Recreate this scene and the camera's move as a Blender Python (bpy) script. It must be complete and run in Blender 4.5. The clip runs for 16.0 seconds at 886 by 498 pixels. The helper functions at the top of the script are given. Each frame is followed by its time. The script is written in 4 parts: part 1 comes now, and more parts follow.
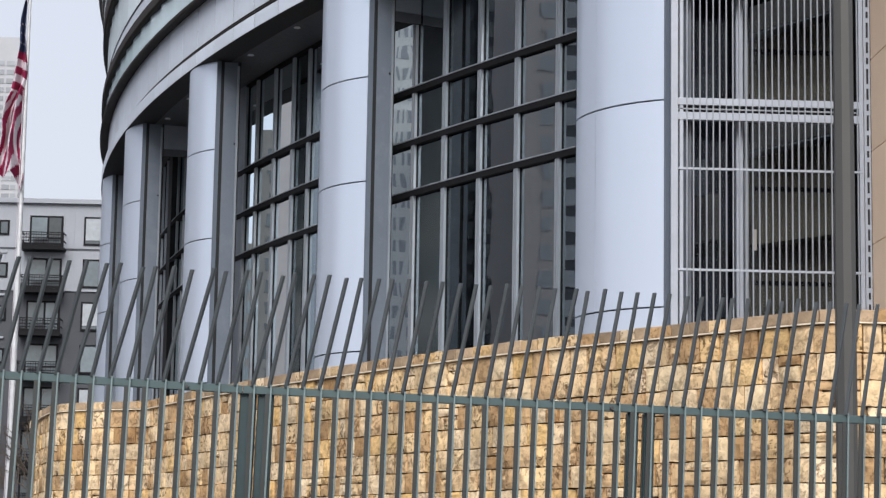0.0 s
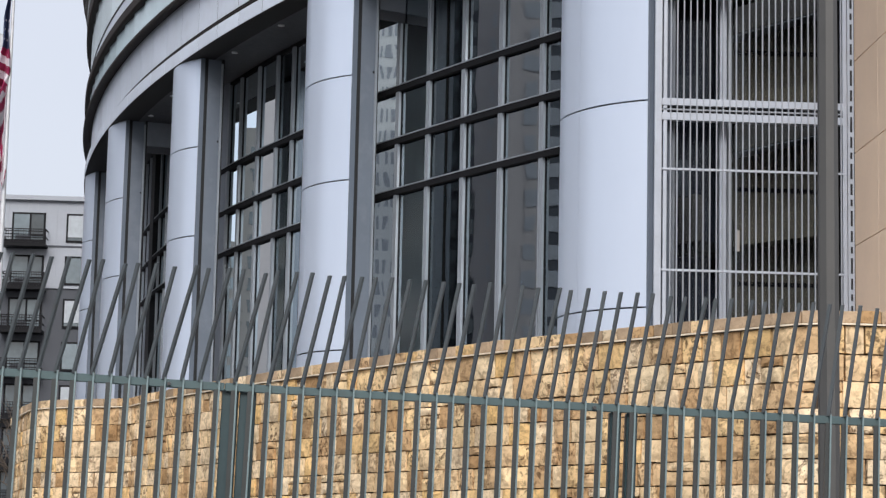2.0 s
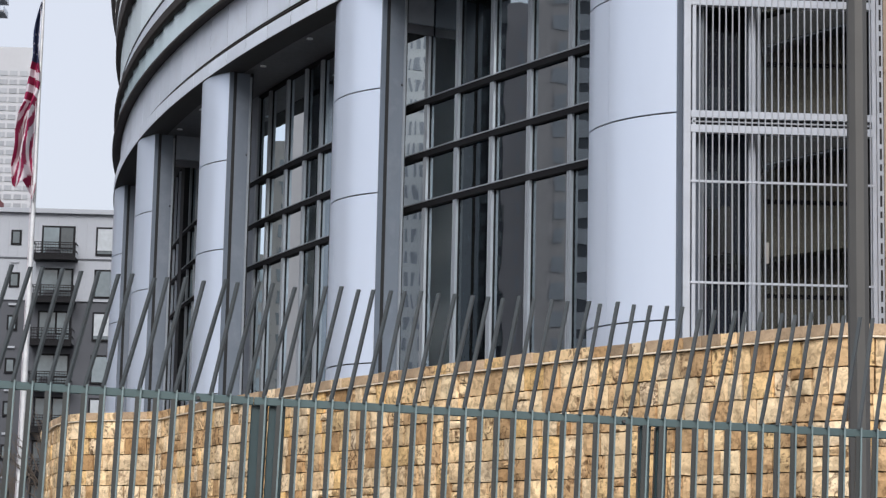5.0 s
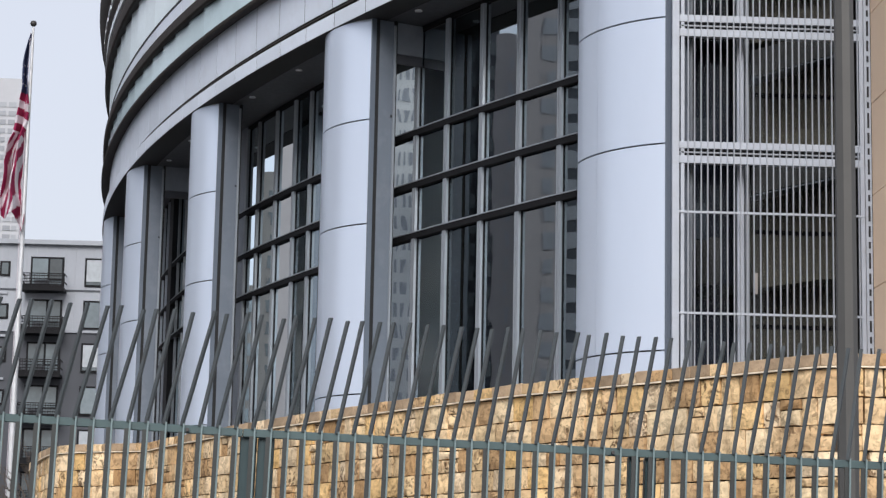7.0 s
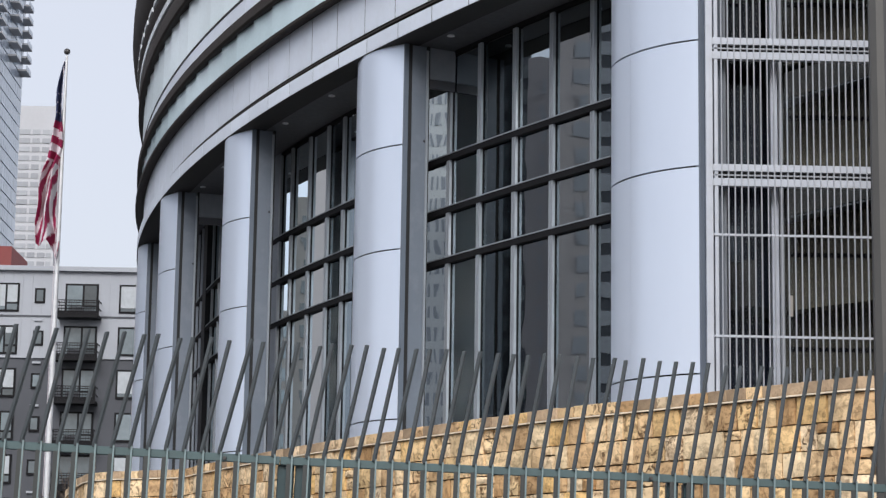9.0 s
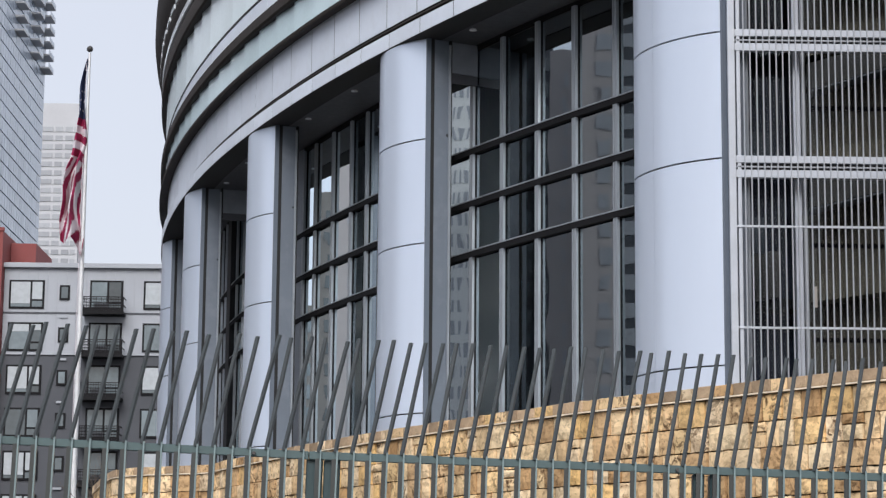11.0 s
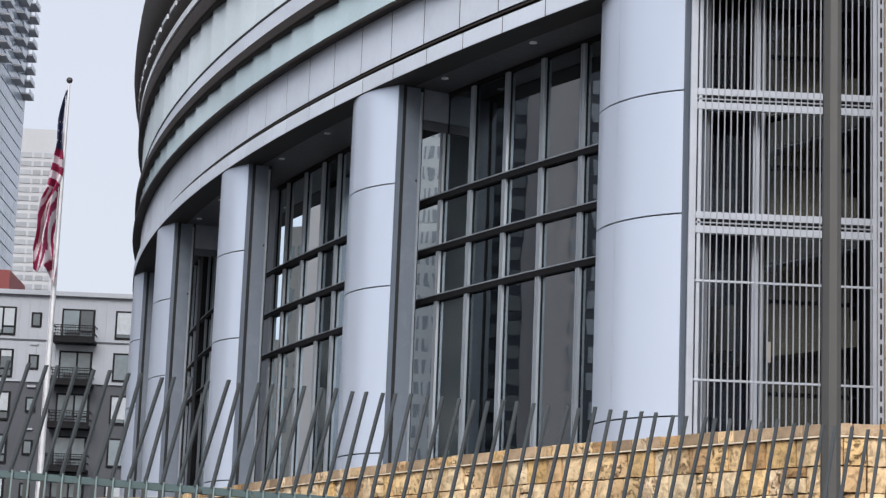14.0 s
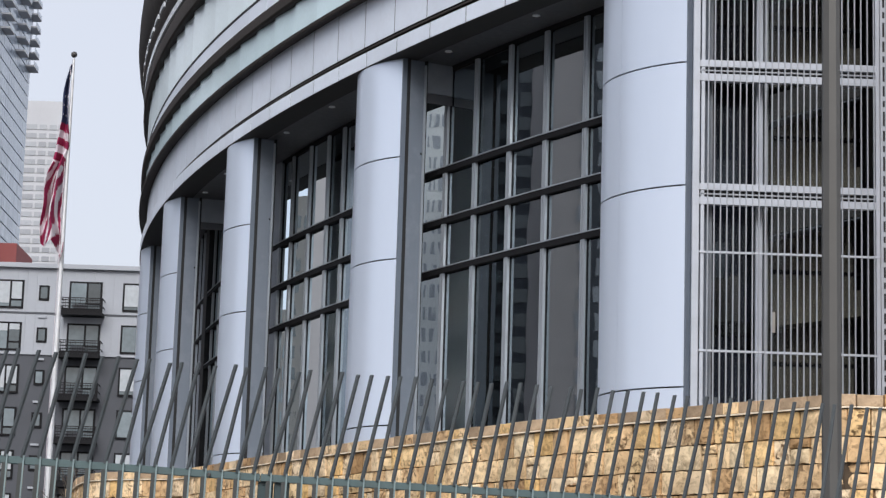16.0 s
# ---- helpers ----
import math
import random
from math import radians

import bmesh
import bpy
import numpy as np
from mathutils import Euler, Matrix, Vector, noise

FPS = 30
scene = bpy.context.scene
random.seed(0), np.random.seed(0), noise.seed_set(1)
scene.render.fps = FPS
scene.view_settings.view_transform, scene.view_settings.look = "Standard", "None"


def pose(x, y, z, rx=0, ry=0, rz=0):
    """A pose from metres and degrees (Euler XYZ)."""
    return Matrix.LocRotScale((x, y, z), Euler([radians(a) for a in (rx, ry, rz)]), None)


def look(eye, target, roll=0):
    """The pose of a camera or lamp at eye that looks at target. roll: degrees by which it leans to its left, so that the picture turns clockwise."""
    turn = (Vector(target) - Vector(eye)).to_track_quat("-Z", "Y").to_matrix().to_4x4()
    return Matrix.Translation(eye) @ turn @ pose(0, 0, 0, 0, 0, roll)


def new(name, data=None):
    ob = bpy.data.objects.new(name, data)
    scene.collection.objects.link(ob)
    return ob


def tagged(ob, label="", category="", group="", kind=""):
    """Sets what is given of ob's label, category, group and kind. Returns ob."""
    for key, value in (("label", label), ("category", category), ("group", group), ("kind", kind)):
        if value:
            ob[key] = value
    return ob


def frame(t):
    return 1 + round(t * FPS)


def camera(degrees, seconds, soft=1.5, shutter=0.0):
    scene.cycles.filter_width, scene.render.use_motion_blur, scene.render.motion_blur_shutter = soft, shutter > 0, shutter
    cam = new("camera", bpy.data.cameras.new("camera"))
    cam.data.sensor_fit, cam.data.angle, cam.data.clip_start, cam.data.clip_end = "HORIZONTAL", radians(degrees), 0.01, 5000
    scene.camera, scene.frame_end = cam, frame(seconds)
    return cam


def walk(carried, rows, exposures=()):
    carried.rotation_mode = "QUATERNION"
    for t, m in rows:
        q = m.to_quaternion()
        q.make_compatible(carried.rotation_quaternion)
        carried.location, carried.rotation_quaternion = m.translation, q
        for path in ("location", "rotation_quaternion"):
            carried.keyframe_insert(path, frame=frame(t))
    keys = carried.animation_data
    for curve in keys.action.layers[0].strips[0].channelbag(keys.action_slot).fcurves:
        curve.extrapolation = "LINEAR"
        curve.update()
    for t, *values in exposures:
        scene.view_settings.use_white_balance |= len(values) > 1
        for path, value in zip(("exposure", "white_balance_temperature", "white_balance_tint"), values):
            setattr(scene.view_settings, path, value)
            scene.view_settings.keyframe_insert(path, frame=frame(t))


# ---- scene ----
FOV = 23.335
EYE = 1.65
# seconds, place of the eye, heading, pitch and roll in degrees
PATH = [
    (0.0, -0.100, 0.492, -0.028, -2.342, 8.254, 0.958),
    (0.5, -0.099, 0.503, -0.030, -2.599, 8.176, 0.943),
    (1.0, -0.095, 0.509, -0.027, -2.809, 8.097, 0.981),
    (1.5, -0.094, 0.511, -0.031, -2.886, 8.126, 1.110),
    (2.0, -0.103, 0.515, -0.030, -2.808, 8.243, 1.246),
    (2.5, -0.110, 0.508, -0.023, -2.580, 8.402, 1.374),
    (3.0, -0.111, 0.512, -0.024, -2.314, 8.534, 1.368),
    (3.5, -0.108, 0.525, -0.022, -2.120, 8.534, 1.357),
    (6.0, -0.102, 0.516, -0.021, -2.057, 8.664, 1.194),
    (6.5, -0.101, 0.509, -0.020, -2.184, 9.016, 1.152),
    (7.0, -0.103, 0.505, -0.019, -2.301, 9.382, 1.135),
    (7.5, -0.106, 0.502, -0.017, -2.309, 9.650, 1.109),
    (8.0, -0.103, 0.510, -0.015, -2.094, 9.820, 1.016),
    (8.5, -0.107, 0.506, -0.014, -1.730, 9.928, 1.001),
    (9.0, -0.119, 0.510, -0.003, -1.391, 10.007, 0.869),
    (11.5, -0.137, 0.373, -0.017, -0.579, 9.809, 0.479),
    (12.0, 0.012, 0.265, -0.036, -0.110, 10.018, 0.795),
    (12.5, 0.000, 0.000, 0.000, 0.008, 10.234, 1.066),
    (13.0, -0.096, -0.092, 0.009, -0.161, 10.447, 1.545),
    (13.5, -0.034, -0.231, -0.008, -0.782, 10.763, 1.911),
    (14.0, 0.061, -0.421, -0.034, -1.402, 10.874, 2.250),
    (14.5, -0.029, -0.442, -0.003, -1.894, 10.796, 2.209),
    (15.0, -0.170, -0.591, -0.018, -2.014, 10.625, 2.162),
    (15.5, -0.106, -0.689, 0.012, -1.729, 10.368, 2.127),
    (16.0, 0.075, -0.620, 0.043, -1.257, 10.007, 1.719),
]


cam = camera(FOV, 16.0, soft=1.35)
rows = []
for t, x, y, z, yaw, pitch, roll in PATH:
    a, b = radians(yaw), radians(pitch)
    eye = Vector((x, y, z + EYE))
    rows.append((t, look(eye, eye + Vector((-math.sin(a) * math.cos(b), math.cos(a) * math.cos(b), math.sin(b))), roll)))
walk(cam, rows)

# ---- world and light: a bright overcast sky ----
world = bpy.data.worlds.new("overcast_sky")
scene.world = world
world.use_nodes = True
wn = world.node_tree.nodes
wl = world.node_tree.links
wn.clear()
w_out = wn.new("ShaderNodeOutputWorld")
w_sky = wn.new("ShaderNodeTexSky")
w_sky.sky_type = "NISHITA"
w_sky.sun_disc = False
w_sky.sun_elevation, w_sky.sun_rotation = radians(38), radians(170)
w_sky.air_density, w_sky.dust_density = 1.0, 4.0
w_cloud = wn.new("ShaderNodeRGB")
w_cloud.outputs[0].default_value = (0.80, 0.825, 0.915, 1)
w_noise = wn.new("ShaderNodeTexNoise")
w_noise.inputs["Scale"].default_value = 2.2
w_noise.inputs["Detail"].default_value = 3
w_ramp = wn.new("ShaderNodeMapRange")
w_ramp.inputs["To Min"].default_value, w_ramp.inputs["To Max"].default_value = 0.86, 1.06
w_mul = wn.new("ShaderNodeMixRGB")
w_mul.blend_type, w_mul.inputs[0].default_value = "MULTIPLY", 1.0
w_b1 = wn.new("ShaderNodeBackground")
w_b1.inputs["Strength"].default_value = 0.03
w_b2 = wn.new("ShaderNodeBackground")
w_b2.inputs["Strength"].default_value = 0.70
w_add = wn.new("ShaderNodeAddShader")
w_co = wn.new("ShaderNodeTexCoord")
wl.new(w_co.outputs["Generated"], w_noise.inputs["Vector"])
wl.new(w_noise.outputs["Fac"], w_ramp.inputs["Value"])
wl.new(w_cloud.outputs[0], w_mul.inputs[1])
wl.new(w_ramp.outputs[0], w_mul.inputs[2])
wl.new(w_mul.outputs[0], w_b2.inputs["Color"])
wl.new(w_sky.outputs[0], w_b1.inputs["Color"])
wl.new(w_b1.outputs[0], w_add.inputs[0])
wl.new(w_b2.outputs[0], w_add.inputs[1])
wl.new(w_add.outputs[0], w_out.inputs["Surface"])
sun_data = bpy.data.lights.new("sun", "SUN")
sun_data.energy, sun_data.angle, sun_data.color = 2.4, radians(35), (1.0, 0.985, 0.97)
sun = new("sun", sun_data)
sun.matrix_world = look((-12, -82, 95), (4, 36, 5))
scene.view_settings.exposure = 0.24


# ---- materials ----
def material(name, colour, rough=0.6, metal=0.0, vary=0.12, scale=3.0, bump=0.0, bump_scale=40.0, stain=None, island=0.0, spec=0.5, stretch=(1, 1, 1), dirt=0.25, sheen=0.1):
    """A surface with broad stains, fine grain and, where island > 0, a shade of its own for each object."""
    m = bpy.data.materials.new(name)
    m.use_nodes = True
    n, l = m.node_tree.nodes, m.node_tree.links
    b = n["Principled BSDF"]
    b.inputs["Roughness"].default_value, b.inputs["Metallic"].default_value = rough, metal
    b.inputs["Specular IOR Level"].default_value = spec
    co = n.new("ShaderNodeTexCoord")
    mp = n.new("ShaderNodeMapping")
    mp.inputs["Scale"].default_value = stretch
    l.new(co.outputs["Object"], mp.inputs["Vector"])
    broad = n.new("ShaderNodeTexNoise")
    broad.inputs["Scale"].default_value, broad.inputs["Detail"].default_value = scale, 5
    fine = n.new("ShaderNodeTexNoise")
    fine.inputs["Scale"].default_value, fine.inputs["Detail"].default_value = scale * 14, 3
    l.new(mp.outputs[0], broad.inputs["Vector"])
    l.new(mp.outputs[0], fine.inputs["Vector"])
    both = n.new("ShaderNodeMath")
    both.operation = "MULTIPLY_ADD"
    both.inputs[1].default_value = 0.4
    l.new(fine.outputs["Fac"], both.inputs[0])
    l.new(broad.outputs["Fac"], both.inputs[2])
    rng = n.new("ShaderNodeMapRange")
    rng.inputs["From Min"].default_value, rng.inputs["From Max"].default_value = 0.45, 0.95
    rng.inputs["To Min"].default_value, rng.inputs["To Max"].default_value = 1 - vary, 1 + vary
    l.new(both.outputs[0], rng.inputs["Value"])
    last = rng.outputs[0]
    if island:
        info = n.new("ShaderNodeObjectInfo")
        r2 = n.new("ShaderNodeMapRange")
        r2.inputs["To Min"].default_value, r2.inputs["To Max"].default_value = 1 - island, 1 + island
        l.new(info.outputs["Random"], r2.inputs["Value"])
        mm = n.new("ShaderNodeMath")
        mm.operation = "MULTIPLY"
        l.new(last, mm.inputs[0])
        l.new(r2.outputs[0], mm.inputs[1])
        last = mm.outputs[0]
    mix = n.new("ShaderNodeMixRGB")
    mix.blend_type, mix.inputs[0].default_value = "MULTIPLY", 1.0
    mix.inputs[1].default_value = (*colour, 1)
    l.new(last, mix.inputs[2])
    out = mix.outputs[0]
    if stain:
        sn = n.new("ShaderNodeTexNoise")
        sn.inputs["Scale"].default_value, sn.inputs["Detail"].default_value = scale * 2.3, 8
        sn.inputs["Roughness"].default_value = 0.7
        l.new(mp.outputs[0], sn.inputs["Vector"])
        sr = n.new("ShaderNodeMapRange")
        sr.inputs["From Min"].default_value, sr.inputs["From Max"].default_value = 0.52, 0.72
        sr.inputs["To Min"].default_value, sr.inputs["To Max"].default_value = 0.0, dirt
        l.new(sn.outputs["Fac"], sr.inputs["Value"])
        sm = n.new("ShaderNodeMixRGB")
        sm.inputs[2].default_value = (*stain, 1)
        l.new(sr.outputs[0], sm.inputs[0])
        l.new(out, sm.inputs[1])
        out = sm.outputs[0]
    l.new(out, b.inputs["Base Color"])
    rr = n.new("ShaderNodeMapRange")
    rr.inputs["To Min"].default_value, rr.inputs["To Max"].default_value = max(0.03, rough - sheen), min(1, rough + sheen * 1.2)
    l.new(fine.outputs["Fac"], rr.inputs["Value"])
    l.new(rr.outputs[0], b.inputs["Roughness"])
    if bump:
        bn = n.new("ShaderNodeTexNoise")
        bn.inputs["Scale"].default_value, bn.inputs["Detail"].default_value = bump_scale, 6
        l.new(mp.outputs[0], bn.inputs["Vector"])
        bp = n.new("ShaderNodeBump")
        bp.inputs["Strength"].default_value, bp.inputs["Distance"].default_value = bump, 0.03
        l.new(bn.outputs["Fac"], bp.inputs["Height"])
        l.new(bp.outputs[0], b.inputs["Normal"])
    return m


def glass(name, tint, gloss=1.0, rough=0.02, wave=0.0):
    """A pane: it lets through tinted light and mirrors more at a slant."""
    m = bpy.data.materials.new(name)
    m.use_nodes = True
    n, l = m.node_tree.nodes, m.node_tree.links
    n.clear()
    out = n.new("ShaderNodeOutputMaterial")
    tr = n.new("ShaderNodeBsdfTransparent")
    tr.inputs[0].default_value = (*tint, 1)
    gl = n.new("ShaderNodeBsdfGlossy")
    gl.inputs["Roughness"].default_value = rough
    gl.inputs["Color"].default_value = (0.84, 0.94, 1.0, 1)
    fr = n.new("ShaderNodeFresnel")
    fr.inputs["IOR"].default_value = 1.5
    mu = n.new("ShaderNodeMath")
    mu.operation, mu.use_clamp = "MULTIPLY", True
    mu.inputs[1].default_value = gloss
    l.new(fr.outputs[0], mu.inputs[0])
    mix = n.new("ShaderNodeMixShader")
    l.new(mu.outputs[0], mix.inputs[0])
    l.new(tr.outputs[0], mix.inputs[1])
    l.new(gl.outputs[0], mix.inputs[2])
    l.new(mix.outputs[0], out.inputs["Surface"])
    if wave:
        co = n.new("ShaderNodeTexCoord")
        no = n.new("ShaderNodeTexNoise")
        no.inputs["Scale"].default_value, no.inputs["Detail"].default_value = 0.9, 1
        l.new(co.outputs["Object"], no.inputs["Vector"])
        bp = n.new("ShaderNodeBump")
        bp.inputs["Strength"].default_value, bp.inputs["Distance"].default_value = 1.0, wave
        l.new(no.outputs["Fac"], bp.inputs["Height"])
        l.new(bp.outputs[0], gl.inputs["Normal"])
    return m


def frosted(name, colour, rough=0.15):
    """Back-painted, faintly mirroring glass of a spandrel."""
    return material(name, colour, rough, 0.0, 0.06, 0.7, island=0.06, spec=0.8)


M_COLUMN = material("brushed_light_metal_panel", (0.60, 0.665, 0.78), 0.30, 0.4, 0.03, 0.22, island=0.04, stretch=(1, 1, 0.25), sheen=0.02)
# the column's light metal again, darkened to carry the shade of its side
M_FLANK = material("shaded_metal_flank_panel", (0.15, 0.175, 0.215), 0.5, 0.1, 0.05, 0.6, stain=(0.4, 0.42, 0.46), dirt=0.15)
M_FASCIA = material("pale_grey_metal_panel", (0.67, 0.72, 0.81), 0.42, 0.1, 0.05, 0.6, island=0.05, stain=(0.38, 0.38, 0.39), dirt=0.15)
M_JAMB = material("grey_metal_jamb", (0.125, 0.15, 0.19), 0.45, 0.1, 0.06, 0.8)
M_BULK = material("mid_grey_metal_panel", (0.19, 0.21, 0.245), 0.5)
M_BACK = material("taupe_back_panel", (0.80, 0.775, 0.77), 0.6, 0.0, 0.06, 0.6)
M_DARK = material("dark_bronze_metal", (0.055, 0.052, 0.052), 0.45, 0.3, 0.15, 1.0)
M_BROW = material("dark_grey_brow", (0.040, 0.034, 0.032), 0.6, 0.0, 0.12, 0.6, spec=0.12)
M_SOFFIT = material("grey_soffit_panel", (0.06, 0.062, 0.073), 0.5, 0.1, 0.1, 0.6)
M_MULLION = material("aluminium_mullion", (0.27, 0.295, 0.33), 0.4, 0.1, 0.08, 1.5)
M_TRANSOM = material("dark_transom_metal", (0.016, 0.016, 0.018), 0.8, 0.0, 0.1, 1.5, spec=0.05)
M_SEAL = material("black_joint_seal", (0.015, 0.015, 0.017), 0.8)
M_GLASS = glass("tinted_window_glass", (0.56, 0.63, 0.65), 6.2, 0.01, 0.0014)
M_GLASS_CLEAR = glass("dark_teal_window_glass", (0.55, 0.68, 0.70), 2.2, 0.01, 0.0014)
M_GLASS_IN = glass("dark_inner_glass", (0.6, 0.62, 0.64), 0.35, 0.02, 0.002)
M_SPANDREL = frosted("pale_green_spandrel_glass", (0.70, 0.79, 0.84))
M_SPANDREL_LOW = frosted("teal_spandrel_glass", (0.54, 0.67, 0.72))
M_STRIP = frosted("near_white_panel", (0.84, 0.87, 0.92))
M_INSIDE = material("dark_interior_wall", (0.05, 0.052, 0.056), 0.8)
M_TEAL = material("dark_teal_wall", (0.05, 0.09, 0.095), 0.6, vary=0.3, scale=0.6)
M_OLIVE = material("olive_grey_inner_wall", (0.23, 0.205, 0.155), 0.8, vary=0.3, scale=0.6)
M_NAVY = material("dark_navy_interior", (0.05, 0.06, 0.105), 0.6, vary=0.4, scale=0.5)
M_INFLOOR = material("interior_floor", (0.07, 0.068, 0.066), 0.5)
M_INCOL = material("pale_interior_column", (0.42, 0.44, 0.45), 0.6)
M_TANWALL = material("tan_cladding_panel", (0.88, 0.665, 0.485), 0.7, 0.0, 0.05, 0.8, island=0.05)
M_WHITE = material("white_painted_steel", (0.38, 0.415, 0.48), 0.45, 0.1, 0.08, 2.0, stain=(0.28, 0.29, 0.31), dirt=0.35)
M_LOUVRE = material("pale_steel_bar", (0.28, 0.305, 0.35), 0.4, 0.1, 0.08, 2.0)
M_FENCE = material("grey_green_fence_paint", (0.066, 0.105, 0.11), 0.42, 0.15, 0.12, 3.0, stain=(0.05, 0.05, 0.045), dirt=0.3)
# the picket's lit and shaded sides are two paints, both with brown stains
M_PICKET_SHADED = material("weathered_shaded_picket_paint", (0.036, 0.040, 0.040), 0.35, 0.1, 0.15, 4.0, stain=(0.05, 0.04, 0.03), dirt=0.35)
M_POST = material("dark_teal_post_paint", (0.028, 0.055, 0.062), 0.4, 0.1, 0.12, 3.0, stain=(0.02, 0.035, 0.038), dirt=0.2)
M_PICKET_LIT = material("lit_grey_green_picket_edge", (0.165, 0.225, 0.235), 0.42, 0.1, 0.12, 4.0, stain=(0.06, 0.05, 0.04), dirt=0.35)
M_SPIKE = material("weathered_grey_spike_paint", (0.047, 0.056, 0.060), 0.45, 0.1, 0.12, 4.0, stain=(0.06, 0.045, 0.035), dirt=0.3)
M_POLE = material("dark_grey_lamp_pole", (0.075, 0.073, 0.07), 0.5, 0.1, 0.1, 2.0)
M_MORTAR = material("sandy_mortar", (0.07, 0.048, 0.03), 0.95, 0, 0.2, 6.0, bump=0.5)
M_DRIP = material("pale_drip_strip", (0.72, 0.62, 0.48), 0.7, vary=0.35)
M_COPING = material("weathered_stone_coping", (0.42, 0.305, 0.2), 0.9, 0, 0.3, 5.0, 0.8, 12.0, (0.14, 0.09, 0.05), 0.35, 0.2, dirt=0.7)
M_GROUND = material("worn_asphalt", (0.06, 0.06, 0.06), 0.9, 0, 0.25, 0.6, bump=0.3)
M_PLANT = material("terrace_paving", (0.3, 0.28, 0.25), 0.85, 0, 0.2, 1.0)
M_SIDING = material("pale_grey_ribbed_siding", (0.325, 0.345, 0.385), 0.6, 0, 0.06, 0.3)
M_SLATE = material("dark_grey_cladding", (0.062, 0.067, 0.08), 0.7, 0, 0.1, 0.3)
M_RED = material("brick_red_cladding", (0.2, 0.05, 0.048), 0.75, 0, 0.12, 0.3)
M_BLACKFRAME = material("black_window_frame", (0.009, 0.009, 0.011), 0.6, spec=0.15)
M_FARPANE = material("far_window_pane", (0.10, 0.125, 0.14), 0.06, 0, 0.25, 0.2, island=0.6, spec=0.9)
M_BLIND = material("white_window_blind", (0.38, 0.41, 0.44), 0.7)
M_TOWERGLASS = material("pale_blue_tower_glass", (0.40, 0.46, 0.545), 0.12, 0.0, 0.1, 0.05, island=0.12, spec=0.9)
M_TOWERFRAME = material("blue_grey_tower_frame", (0.22, 0.26, 0.32), 0.5)
M_CONCRETE = material("pale_concrete", (0.48, 0.49, 0.52), 0.8, 0, 0.06, 0.05)
M_TOWERWIN = material("grey_tower_window", (0.32, 0.335, 0.365), 0.3, 0, 0.08, 0.05, island=0.15)
M_WHITEBLOCK = material("white_concrete", (0.78, 0.78, 0.77), 0.8, 0, 0.06, 0.05)
M_GREYBLOCK = material("weathered_grey_concrete", (0.15, 0.145, 0.14), 0.8, 0, 0.15, 0.05)
M_TAUPE = material("taupe_brick", (0.36, 0.335, 0.335), 0.85, 0, 0.08, 0.05)
M_BEIGE = material("beige_concrete", (0.33, 0.31, 0.29), 0.8, 0, 0.08, 0.05)
M_FLAGPOLE = material("white_flag_pole", (0.66, 0.67, 0.69), 0.35, 0.2)
M_FLAGRED = material("red_flag_cloth", (0.27, 0.008, 0.062), 0.85, 0, 0.1, 2.0)
M_FLAGWHITE = material("white_flag_cloth", (0.66, 0.6, 0.65), 0.85, 0, 0.05, 2.0)
M_FLAGBLUE = material("navy_flag_cloth", (0.02, 0.03, 0.09), 0.85, 0, 0.1, 2.0)
M_DRAPE = material("blue_grey_drape", (0.55, 0.70, 0.75), 0.9, 0, 0.1, 1.0)
M_BARK = material("bare_twig_bark", (0.09, 0.07, 0.055), 0.9, 0, 0.2, 3.0)
M_LAMP = bpy.data.materials.new("lit_downlight")
M_LAMP.use_nodes = True
M_LAMP.node_tree.nodes["Principled BSDF"].inputs["Emission Color"].default_value = (1, 0.95, 0.88, 1)
M_LAMP.node_tree.nodes["Principled BSDF"].inputs["Emission Strength"].default_value = 1.2


